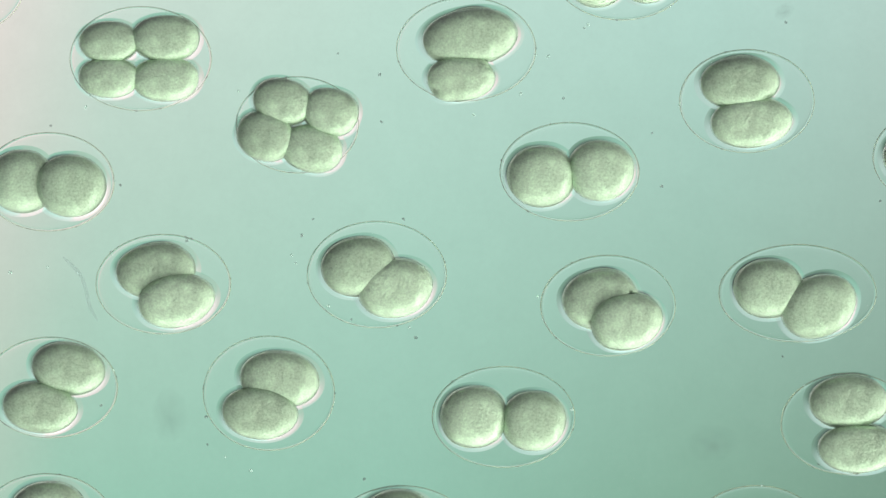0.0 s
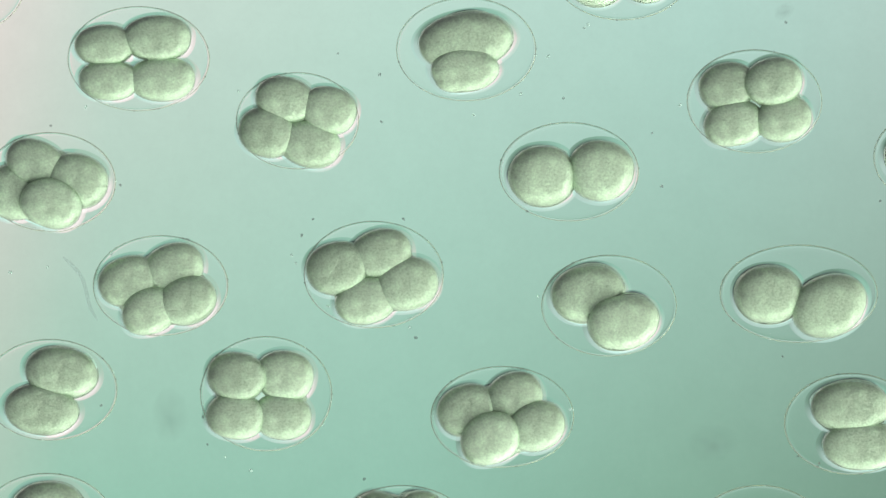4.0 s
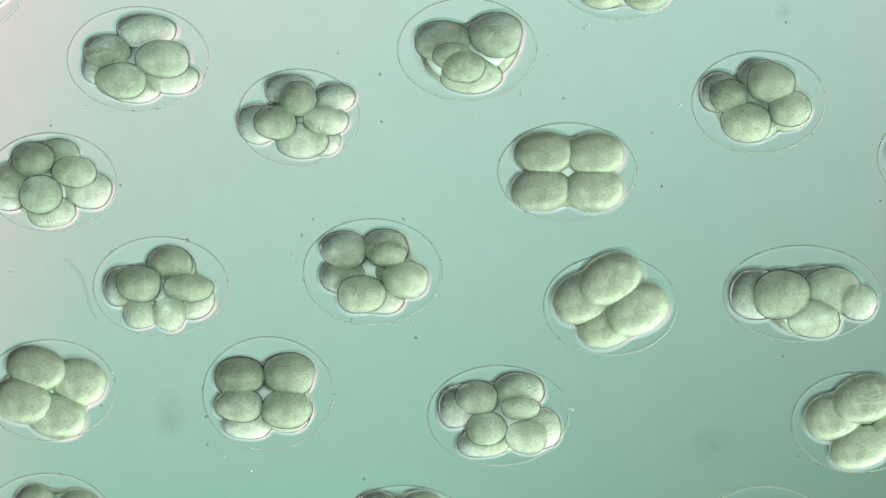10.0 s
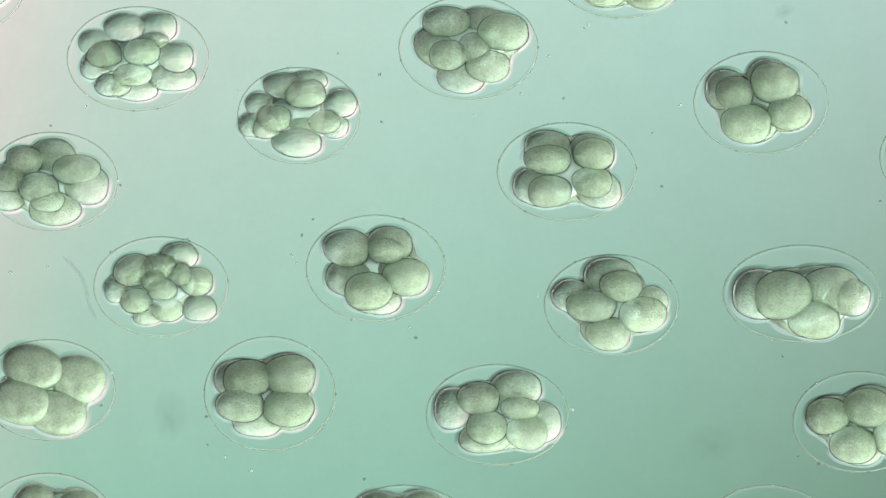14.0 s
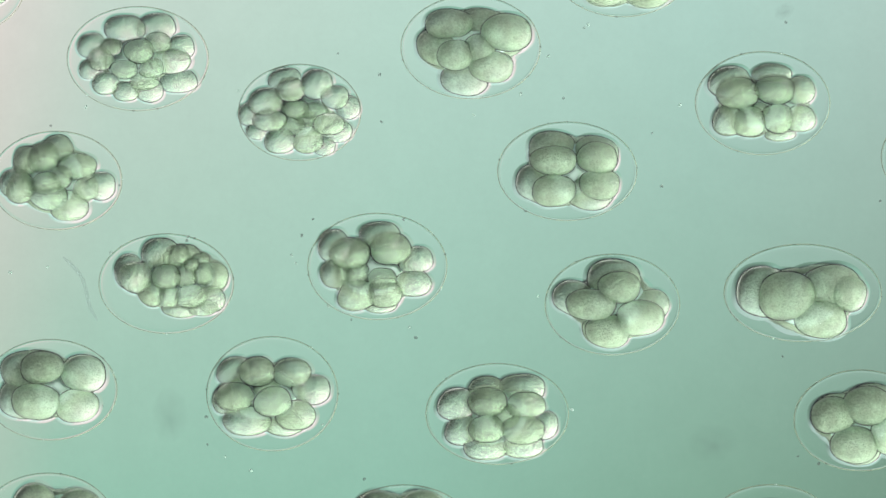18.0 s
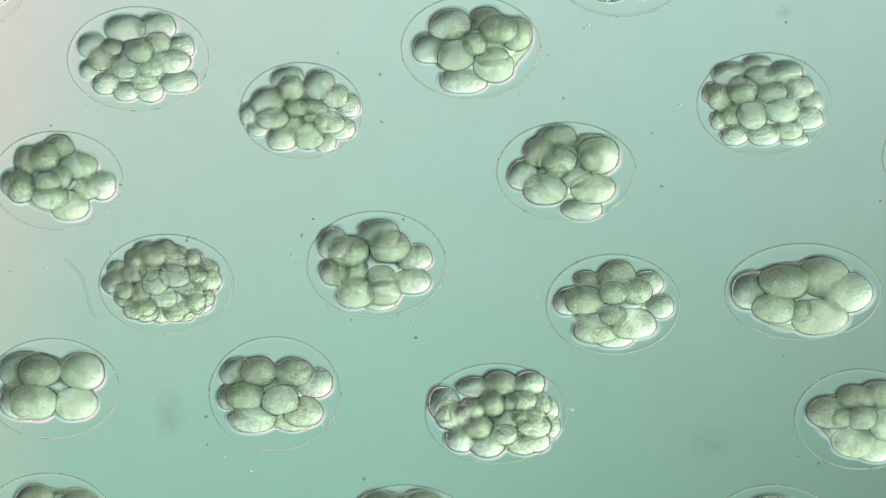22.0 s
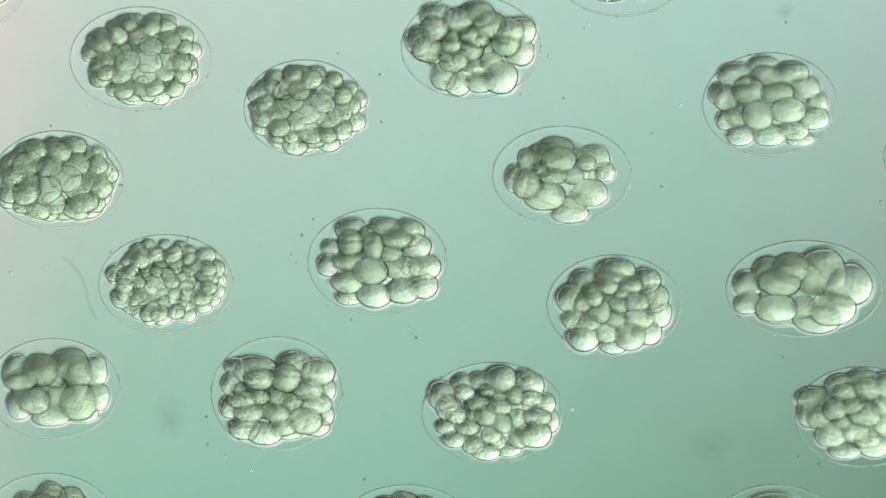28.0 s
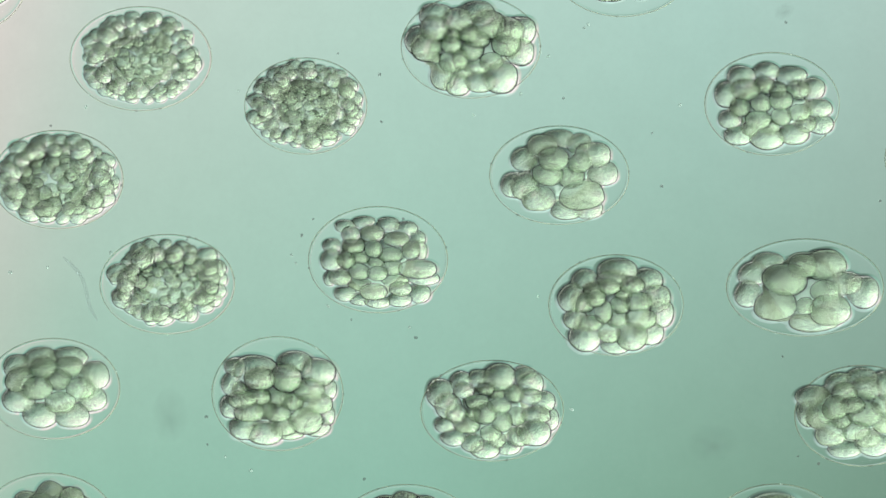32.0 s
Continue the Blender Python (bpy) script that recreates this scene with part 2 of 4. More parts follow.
def egg(origin, size, drift, label):
    """One egg: a chart origin in the field, its envelope's half sizes, and the way of its middle in the chart."""
    ob = tagged(new("embryo"), label, "embryo", "embryos in the dish")
    rx, ry = size
    wall = part("envelope", shell_mesh(rx, ry, MID, 2.4), ob, "thin clear rounded envelope")
    wall.visible_shadow = False
    wall.location = (0, 0, MID * U)
    e = {"ob": ob, "origin": origin, "drift": drift, "stages": [], "size": size, "seed": len(eggs)}
    eggs.append(e)
    return e


def stage(e, t, *cells):
    """A generation of cells, complete at t: each (x, y, half width, half height, height = 0, turn = 0) in the chart."""
    mx, my = at_time(e["drift"], t)
    pieces = []
    for x, y, rx, ry, *more in cells:
        z, turn = (more + [0, 0])[:2] if len(more) < 2 else more[:2]
        pieces.append({"size": (rx, ry), "turn": turn, "keys": [(t, x - mx, y - my, z)]})
    if e["stages"] and e["stages"][-1]["t"] == t:          # the rest of the same generation
        e["stages"][-1]["pieces"] += pieces
        return
    if len(pieces) == 4:          # quarters press against one another: their flat sides face their neighbours
        a = min(pieces, key=lambda p: p["keys"][0][1])
        near = min(pieces, key=lambda p: math.hypot(p["keys"][0][1] - a["keys"][0][1], p["keys"][0][2] - a["keys"][0][2]) if p is not a else 1e9)
        w = math.degrees(math.atan2(a["keys"][0][2] - near["keys"][0][2], near["keys"][0][1] - a["keys"][0][1]))
        for p in pieces:
            p["turn"] = 0.6 * ((w + 45) % 90 - 45)
    e["stages"].append({"t": t, "pieces": pieces})


def brood(e, t, *cells):
    """A generation complete at t, given in the field itself."""
    ox, oy = e["origin"]
    stage(e, t, *(((x - ox) / CHART, (y - oy) / CHART, 1.17 * rx / CHART, 1.17 * ry / CHART, z) for x, y, rx, ry, z in cells))


def shift(e, t, *places):
    """New places of the last generation's cells at t, in their order."""
    mx, my = at_time(e["drift"], t)
    for p, (x, y) in zip(e["stages"][-1]["pieces"], places):
        p["keys"].append((t, x - mx, y - my, p["keys"][-1][3]))


def shell(e, t, x, y, a, b, n, r):
    """A generation laid as a closed ball of n cells of radius r round (x, y), half sizes a and b."""
    mx, my = at_time(e["drift"], t)
    rng = random.Random(e["seed"] * 31 + n)
    pieces, turn = [], rng.random() * 6.28
    for i in range(n):
        h = 1 - 2 * (i + 0.5) / n
        s, w = math.sqrt(1 - h * h), turn + i * 2.39996 + rng.uniform(-0.16, 0.16)
        k = r * rng.uniform(0.8, 1.1)
        rx, ry = k * 1.22 * rng.uniform(0.9, 1.12), k
        reach = rng.uniform(0.92, 1.04)
        cap = abs(h) > 0.66          # the cells over the hollow middle are broad and flat
        if cap:
            rx, ry = rx * 1.15, ry * 1.15
        pieces.append({"size": (rx, ry), "flat": 0.34 if cap else FLAT, "cap": cap, "turn": rng.uniform(-30, 30), "keys": [(
            t, x - mx + s * math.cos(w) * (a - r * 1.2) * reach, y - my + s * math.sin(w) * (b - r) * reach, h * (b - r) * (0.42 if cap else 0.5))]})
    e["stages"].append({"t": t, "pieces": pieces, "closed": True})


def hollow(e, t, x, y, a, b, r, around, inside):
    """A generation laid as a thick rim of cells of radius r round a paler roof of small flat cells."""
    mx, my = at_time(e["drift"], t)
    rng = random.Random(e["seed"] * 17 + around)
    pieces = []

    def lay(u, v, k, z, cap):
        pieces.append({"size": (k * 1.2 * rng.uniform(0.9, 1.1), k), "flat": 0.6 if cap else FLAT, "cap": cap, "turn": rng.uniform(-40, 40),
                       "keys": [(t, x - mx + u, y - my + v, z)]})

    for row, (inset, z) in enumerate(((1.0, -8), (1.9, 6))):
        count = around - 4 * row
        for i in range(count):
            w = (i + 0.5 * row + rng.uniform(-0.35, 0.35)) * math.tau / count
            deep = inset + (rng.uniform(-0.15, 0.3) if row == 0 else rng.uniform(-0.35, 0.5))
            lay((a - r * 1.15 * deep) * math.cos(w), (b - r * deep) * math.sin(w), r * rng.uniform(0.72, 1.22), z + rng.uniform(-6, 6), False)
    for i in range(inside):
        s, w = math.sqrt((i + 0.5) / inside) * rng.uniform(0.95, 1.03), i * 2.39996 + rng.uniform(-0.1, 0.1)
        lay(s * (a - 3.1 * r) * math.cos(w), s * (b - 2.8 * r) * math.sin(w), r * rng.uniform(0.68, 1.12), rng.uniform(-5, 5), True)
    e["stages"].append({"t": t, "pieces": pieces, "closed": True, "lift": 6})


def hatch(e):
    """Builds the cells of an egg and keys them. The first cells are opaque and hide the later ones: these lie inside
    them until they come out to their places, and are hidden in them again when they divide, while the first cells lie
    sunk under the brood."""
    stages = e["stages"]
    first_cells = stages[0]["pieces"]
    for p in first_cells:
        p["rows"], p["full"] = list(p["keys"]), tuple((1.09 if len(first_cells) == 4 else 0.98) * w for w in p["size"])
    for st in stages[1:]:          # the first cells sink under the brood, with the other generations hidden inside
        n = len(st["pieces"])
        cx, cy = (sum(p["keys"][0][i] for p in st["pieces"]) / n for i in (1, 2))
        for k, p in enumerate(first_cells):
            w = k * math.tau / len(first_cells) + 0.4
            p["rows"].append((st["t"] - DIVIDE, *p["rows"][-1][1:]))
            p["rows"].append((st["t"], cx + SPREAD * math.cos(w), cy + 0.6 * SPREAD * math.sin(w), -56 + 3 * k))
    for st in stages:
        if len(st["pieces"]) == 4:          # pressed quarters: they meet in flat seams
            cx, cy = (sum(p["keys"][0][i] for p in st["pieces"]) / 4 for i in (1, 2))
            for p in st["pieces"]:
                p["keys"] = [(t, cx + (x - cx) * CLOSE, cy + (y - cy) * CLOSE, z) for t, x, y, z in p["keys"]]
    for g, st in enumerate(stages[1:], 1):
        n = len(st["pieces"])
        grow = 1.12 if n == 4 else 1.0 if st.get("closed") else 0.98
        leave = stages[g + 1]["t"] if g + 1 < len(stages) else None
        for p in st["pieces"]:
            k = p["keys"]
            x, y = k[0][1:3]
            first_cell = min(first_cells, key=lambda m: math.hypot(*(a - b for a, b in zip(at_time(m["rows"], st["t"] - DIVIDE), (x, y)))))
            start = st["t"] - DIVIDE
            p["rows"] = [r for r in first_cell["rows"] if r[0] < start] + [(start, *at_time(first_cell["rows"], start)), (st["t"] - 0.15, *k[0][1:])] + k
            if leave:          # the daughters stand before their mother goes into hiding
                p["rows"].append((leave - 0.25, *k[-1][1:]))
                p["rows"].append((leave, *at_time(first_cell["rows"], leave)))
                p["rows"] += [r for r in first_cell["rows"] if r[0] > leave]
            p["full"] = tuple(min(grow * w, 0.93 * v) for w, v in zip(p["size"], first_cell["full"]))
            most = 0.93 * min(first_cell["full"]) * FLAT          # it fits into the first cell that hides it
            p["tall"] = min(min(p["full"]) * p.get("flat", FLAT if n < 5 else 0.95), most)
    # an added pale opaque body that brightens the gaps between the cells
    filler = part("cavity", GAP_FILLER, e["ob"], "pale opaque filler that brightens gaps between the cells")
    big = max(first_cells, key=lambda m: min(m["full"]))
    filler.scale = Vector((0.84 * big["full"][0], 0.84 * big["full"][1], 14)) * U
    rows = [(0, *big["rows"][0][1:])]
    for st in stages[1:]:
        n = len(st["pieces"])
        cx, cy = (sum(p["keys"][0][i] for p in st["pieces"]) / n for i in (1, 2))
        rows.append((st["t"] - DIVIDE, *(at_time(big["rows"], st["t"] - DIVIDE) if len(rows) == 1 else rows[-1][1:])))
        rows.append((st["t"], cx, cy, -3 if n < 5 else -12 if st.get("closed") else -14))
    e["filler"] = {"ob": filler, "rows": rows, "turn": 0}
    count = 0
    for st in stages:
        for p in st["pieces"]:
            rx, ry = p["full"]
            n = len(st["pieces"])
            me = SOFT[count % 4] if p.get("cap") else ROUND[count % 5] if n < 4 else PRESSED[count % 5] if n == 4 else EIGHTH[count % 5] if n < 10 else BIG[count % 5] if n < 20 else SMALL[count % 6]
            ob = part("cell", me, e["ob"])
            ob.scale = Vector((rx, ry, p.get("tall", min(rx, ry) * FLAT))) * (CHART * U)
            p["ob"] = ob
            count += 1


def motions():
    for e in eggs:
        ox, oy = e["origin"]
        rows = [(t, pose(*spot(ox + x * CHART, oy + y * CHART))) for t, x, y in e["drift"]]
        if rows[-1][0] < END:
            rows.append((END, rows[-1][1]))
        walk(e["ob"], rows)
        for p in [e["filler"]] + [p for st in e["stages"] for p in st["pieces"]]:
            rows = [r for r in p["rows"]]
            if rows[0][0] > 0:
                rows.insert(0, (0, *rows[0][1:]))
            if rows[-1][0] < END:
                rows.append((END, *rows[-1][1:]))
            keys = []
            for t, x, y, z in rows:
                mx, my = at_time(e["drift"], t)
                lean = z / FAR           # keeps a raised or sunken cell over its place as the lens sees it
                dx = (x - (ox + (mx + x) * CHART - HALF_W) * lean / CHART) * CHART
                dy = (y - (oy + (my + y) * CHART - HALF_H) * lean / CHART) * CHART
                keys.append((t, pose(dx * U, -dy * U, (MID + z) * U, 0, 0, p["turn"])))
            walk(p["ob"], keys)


# ---- the eggs of the dish, row by row ----
a = egg((54, 0), (125, 92), [(0, 193, 103), (3.5, 190, 103), (6, 188, 103), (20, 188, 103), (25, 190, 103), (28.5, 193, 103), (32, 193, 103)],
        "olive grey embryo of many cells in a clear envelope")
stage(a, 0, (138, 74, 48, 33), (237, 68, 54, 37), (138, 136, 48, 32), (237, 139, 54, 35))
shift(a, 2, (136, 72), (237, 68), (138, 138), (235, 139))
shift(a, 3.3, (131, 80), (223, 68), (139, 141), (232, 139))
stage(a, 5.2, (202, 54, 52, 32, -8), (132, 88, 42, 30), (122, 117, 35, 30, -18), (160, 144, 46, 32, 24), (235, 108, 48, 34, 24), (249, 137, 48, 28, -16), (190, 158, 42, 24, -18))
shift(a, 9, (203, 55), (135, 90), (124, 118), (160, 142), (232, 104), (247, 137), (188, 158))
stage(a, 10.9, (165, 48, 36, 25, 10), (224, 48, 34, 27, -8), (112, 74, 28, 22, -14), (130, 96, 32, 22, 20), (195, 91, 33, 24, 34), (217, 72, 25, 15, 20), (255, 101, 32, 27, 20), (248, 136, 42, 25, -16), (115, 116, 28, 24, -14), (145, 148, 33, 22, 12), (180, 131, 34, 20, 30), (185, 158, 40, 20, -14))
stage(a, 16.2, (165, 50, 36, 24, 8), (220, 48, 36, 24, -12), (108, 80, 26, 22, -10), (142, 82, 19, 15, 26), (190, 90, 26, 22, 36), (222, 76, 24, 20, 22), (262, 84, 26, 22, 6), (124, 104, 24, 20, 18), (245, 108, 36, 22, 24), (165, 122, 24, 17, 32), (105, 122, 20, 18, -5), (200, 142, 26, 16, 24), (132, 146, 24, 20, 12), (168, 160, 24, 18, 12), (208, 160, 26, 20, 0), (258, 142, 34, 22, -8), (212, 120, 22, 17, 32))
shell(a, 22.7, 191, 103, 106, 83, 72, 15.8)
hollow(a, 29.5, 193, 103, 107, 83, 11.5, 30, 52)

b = egg((334, 100), (108, 85), [(0, 190, 120), (6, 191, 110), (9, 192, 107), (14.5, 193, 103), (19, 195, 97), (23, 198, 94), (25, 200, 92), (28.5, 204, 90), (32, 205, 87)],
        "olive grey embryo with a closely fitting clear envelope")
stage(b, 0, (165, 80, 48, 37), (248, 98, 45, 38), (135, 140, 46, 39), (216, 162, 50, 37))
shift(b, 3, (169, 79), (245, 97), (138, 136), (213, 156))
stage(b, 5.2, (167, 64, 44, 30, -16), (189, 80, 33, 31, 25), (254, 75, 37, 27, 0), (124, 124, 36, 36, -16), (147, 122, 38, 31, 25), (237, 124, 40, 25, 20), (194, 160, 46, 32, 8), (236, 154, 26, 26, -18))
shift(b, 9, (177, 60), (192, 76), (254, 74), (120, 119), (152, 117), (240, 114), (200, 149), (240, 150))
stage(b, 10.9, (165, 54, 34, 24, 6), (210, 44, 32, 18, -14), (205, 68, 36, 25, 28), (265, 84, 30, 25, 5), (125, 86, 26, 22, -14), (150, 111, 30, 24, 25), (112, 122, 26, 22, -10), (136, 127, 24, 20, 12), (238, 117, 28, 20, 25), (256, 124, 24, 22, -10), (190, 154, 44, 26, 10), (197, 122, 24, 14, -5))
stage(b, 16.2, (167, 42, 30, 20, -12), (180, 60, 25, 21, 12), (223, 47, 28, 27, 5), (258, 72, 25, 21, 12), (280, 92, 21, 22, -4), (133, 80, 31, 24, 8), (105, 102, 18, 20, -14), (140, 115, 30, 19, 16), (120, 135, 19, 15, -12), (158, 152, 27, 23, 10), (210, 152, 27, 23, 12), (247, 120, 28, 19, 22), (258, 135, 26, 20, -5), (188, 95, 25, 18, 4), (223, 103, 24, 16, -2), (184, 127, 23, 17, 4), (203, 112, 22, 16, -6), (238, 160, 20, 18, -12))
shift(b, 20, (172, 40), (178, 58), (227, 52), (255, 72), (278, 88), (138, 80), (105, 102), (145, 110), (120, 128), (162, 145), (210, 142), (245, 118), (265, 128), (185, 92), (217, 90), (180, 120), (212, 112), (238, 152))
shell(b, 22.6, 198, 95, 105, 80, 66, 16)
hollow(b, 29.0, 204, 90, 103, 79, 11.5, 28, 48)

c = egg((634, 0), (123, 91), [(0, 189, 86), (9, 190, 87), (14, 193, 84), (19, 197, 83), (32, 197, 82)],
        "olive grey embryo of uneven cells in a clear envelope")
stage(c, 0, (195, 66, 84, 50, 0, 8), (180, 138, 60, 38, 14))
shift(c, 2, (189, 72), (186, 134))
shift(c, 3.2, (188, 72), (187, 122))
stage(c, 5.3, (154, 74, 50, 44, -8), (239, 72, 49, 42, 0), (174, 97, 45, 34, 30), (204, 137, 56, 31, -14))
shift(c, 6.5, (147, 71), (243, 64), (175, 101), (204, 134))
stage(c, 7.0, (144, 72, 49, 43, -8), (244, 60, 48, 40, 0), (161, 94, 34, 24, 25), (184, 117, 38, 28, 32), (206, 136, 54, 32, -14))
shift(c, 9, (147, 72), (242, 62), (164, 99), (184, 117), (199, 134))
stage(c, 11.8, (152, 36, 42, 27, 0), (132, 81, 36, 34, -16), (252, 56, 45, 34, 20), (224, 36, 36, 24, -16), (149, 98, 33, 27, 25), (197, 84, 28, 28, 18), (225, 116, 40, 28, 22), (177, 131, 42, 32, -14))
shift(c, 16.5, (157, 43), (137, 82), (258, 58), (213, 38), (170, 98), (210, 88), (232, 118), (185, 138))
stage(c, 18.7, (161, 44, 38, 27, 15), (224, 38, 32, 25, -14), (246, 52, 34, 25, 20), (276, 60, 30, 30, 0), (126, 85, 32, 28, -8), (171, 98, 33, 27, 22), (204, 78, 22, 20, 28), (234, 100, 30, 18, 22), (238, 118, 36, 28, 16), (184, 140, 42, 26, -14), (232, 80, 24, 18, 12))
brood(c, 22.8, (795, 38, 32, 25, 2), (855, 25, 27, 18, -12), (870, 50, 32, 23, 6), (895, 55, 20, 22, 14), (915, 65, 22, 31, -10), (755, 80, 25, 23, -10), (785, 85, 22, 23, 4), (810, 95, 23, 22, 14), (835, 75, 18, 14, 8), (850, 60, 14, 11, 10), (860, 92, 23, 18, 16), (795, 130, 22, 20, -4), (820, 148, 23, 14, -10), (865, 125, 31, 23, 8))
brood(c, 26.9, (772, 28, 26, 18, -10), (740, 72, 20, 22, -8), (770, 52, 22, 20, 6), (755, 85, 24, 22, 2), (810, 38, 24, 20, 2), (845, 25, 26, 20, -8), (865, 45, 26, 22, 4), (900, 55, 24, 20, 8), (925, 55, 20, 22, -6), (895, 78, 22, 20, 8), (920, 92, 22, 22, -6), (830, 60, 18, 14, 10), (845, 70, 20, 14, 6))
brood(c, 26.9, (800, 80, 16, 16, 10), (835, 90, 18, 16, 6), (800, 110, 20, 17, 12), (770, 102, 10, 9, 8), (815, 105, 12, 16, 14), (785, 135, 20, 22, -2), (810, 150, 20, 17, 4), (850, 145, 24, 17, 4), (885, 138, 26, 25, 6), (870, 110, 18, 14, 8), (845, 120, 22, 10, 10), (820, 128, 16, 10, 8), (800, 62, 14, 12, 8))

d = egg((1144, 70), (119, 91), [(0, 176, 108), (3, 187, 108), (6, 192, 110), (9, 196, 110), (14.5, 201, 111), (19, 204, 112), (23, 207, 113), (25, 210, 113), (28.5, 217, 113), (32, 220, 113)],
        "grey green embryo drifting slowly in a clear envelope")
stage(d, 0, (163, 76, 70, 46, 0, 4), (184, 145, 72, 44, 0, 4))
stage(d, 1.9, (130, 80, 45, 39, -4), (210, 68, 46, 39, 12), (154, 149, 47, 40), (229, 145, 44, 38, 4))
shift(d, 3.2, (138, 81), (223, 70), (152, 149), (243, 139))
shift(d, 6, (144, 82), (229, 80), (152, 148), (242, 147))
shift(d, 8, (148, 80), (237, 78), (153, 146), (245, 146))
stage(d, 8.7, (124, 94, 36, 36, -16), (142, 102, 34, 30, 15), (190, 69, 36, 34, -18), (216, 76, 42, 36, 25), (252, 120, 38, 32, 22), (244, 136, 36, 28, -16), (175, 146, 45, 35, 25), (192, 139, 45, 36, -18))
shift(d, 13, (137, 88), (155, 94), (210, 68), (224, 76), (250, 128), (247, 131), (175, 148), (187, 141))
brood(d, 16.2, (1290, 145, 33, 23, -10), (1305, 165, 33, 24, 8), (1365, 132, 30, 17, -10), (1370, 160, 31, 22, 10), (1415, 160, 22, 22, 2), (1290, 212, 26, 24, -2), (1325, 215, 26, 23, 10), (1345, 195, 14, 12, 4), (1375, 210, 24, 23, 10), (1415, 210, 23, 21, 4), (1380, 235, 24, 13, -10))
brood(d, 21.9, (1292, 132, 28, 18, -8), (1340, 114, 22, 14, -10), (1390, 132, 28, 20, -2), (1345, 135, 24, 16, 6), (1260, 165, 15, 16, -10), (1275, 172, 20, 20, 0), (1315, 160, 24, 22, 12), (1365, 165, 26, 17, 14), (1415, 155, 22, 18, 4), (1435, 182, 18, 16, 0))
brood(d, 21.9, (1275, 212, 16, 16, -4), (1295, 205, 18, 16, 2), (1332, 205, 24, 22, 22), (1385, 195, 26, 20, 20), (1430, 210, 24, 17, 4), (1300, 238, 22, 17, 2), (1352, 238, 26, 18, 6), (1395, 230, 24, 16, 6), (1405, 245, 22, 12, -10))
brood(d, 29.5, (1310, 137, 22, 17, -6), (1355, 127, 20, 14, -6), (1398, 135, 24, 15, -6), (1434, 158, 20, 17, 0), (1284, 168, 18, 20, -4), (1318, 160, 22, 17, 8), (1350, 152, 16, 14, 8), (1345, 183, 16, 14, 16), (1380, 178, 18, 15, 18), (1410, 160, 18, 14, 8), (1412, 200, 18, 13, 12), (1445, 192, 22, 15, 6))
brood(d, 29.5, (1290, 212, 18, 14, 0), (1308, 190, 16, 14, 10), (1340, 213, 20, 15, 14), (1380, 207, 16, 14, 12), (1305, 240, 22, 15, -2), (1355, 245, 26, 18, 4), (1402, 238, 24, 16, 4), (1450, 220, 20, 15, -2), (1424, 220, 16, 13, 10), (1326, 228, 14, 12, 6), (1375, 160, 14, 12, 10), (1362, 225, 14, 12, 8))

f = egg((0, 210), (116, 87), [(0, 85, 111), (9, 89, 111), (14, 91, 110), (16.5, 97, 109), (23, 100, 108), (32, 101, 107)],
        "warm olive embryo of overlapping cells in a clear envelope")
stage(f, 0, (38, 110, 57, 55, -8), (124, 118, 61, 54, 14))
shift(f, 2.2, (46, 106), (129, 120))
stage(f, 2.8, (58, 74, 53, 35), (139, 107, 51, 41), (91, 149, 48, 38, 24), (18, 134, 48, 42, -14))
shift(f, 6, (69, 77), (136, 115), (86, 154), (24, 122))
shift(f, 8, (75, 76), (142, 116), (87, 152), (22, 124))
stage(f, 8.7, (57, 72, 38, 31, 15), (102, 69, 40, 34, -16), (130, 94, 40, 28, 22), (154, 124, 42, 34, -8), (72, 134, 38, 34, 28), (90, 164, 42, 28, 0), (17, 109, 36, 32, 5), (12, 129, 36, 34, -16))
stage(f, 11.4, (42, 74, 32, 26, 12), (92, 66, 40, 30, -14), (132, 90, 42, 26, 22), (152, 118, 40, 34, -5), (67, 122, 36, 28, 26), (82, 144, 30, 20, 32), (97, 161, 46, 28, 0), (17, 104, 32, 26, 8), (12, 131, 36, 32, -14))
brood(f, 16.2, (45, 285, 20, 23, -4), (75, 280, 24, 22, 4), (100, 265, 24, 22, -10), (135, 295, 29, 20, 6), (175, 330, 24, 22, 2), (25, 325, 24, 22, -8), (35, 335, 22, 22, 4), (80, 325, 22, 17, 12), (105, 315, 17, 18, 8), (85, 350, 29, 20, 12), (120, 365, 29, 24, 2), (150, 335, 20, 18, 8))
shell(f, 22.8, 98, 108, 112, 80, 54, 18.5)
hollow(f, 29.0, 100, 107, 110, 80, 13.5, 25, 28)

g = egg((94, 390), (119, 88), [(0, 193, 112), (3, 189, 114), (6, 188, 115), (14, 189, 116), (16.5, 195, 111), (19, 199, 111), (25, 197, 112), (32, 200, 112)],
        "grey green embryo beside a thin drifting fibre")
stage(g, 0, (179, 88, 70, 47, -8, 6), (216, 141, 68, 46, 14, 10))
stage(g, 1.8, (132, 104, 48, 43, -4), (209, 76, 49, 38, -4), (167, 160, 43, 36, 10), (242, 142, 46, 38, 12))
shift(g, 3.5, (130, 105), (213, 82), (168, 162), (240, 142))
shift(g, 6, (134, 110), (212, 84), (164, 160), (234, 140))
stage(g, 7.7, (120, 116, 34, 36, -16), (148, 108, 40, 32, 22), (207, 72, 40, 32, 0), (236, 120, 44, 24, 22), (242, 144, 40, 34, -14), (150, 164, 32, 28, 0), (198, 166, 30, 30, 22), (215, 84, 36, 30, -18))
shift(g, 13, (124, 116), (157, 116), (202, 81), (240, 116), (247, 136), (162, 161), (214, 161), (215, 85))
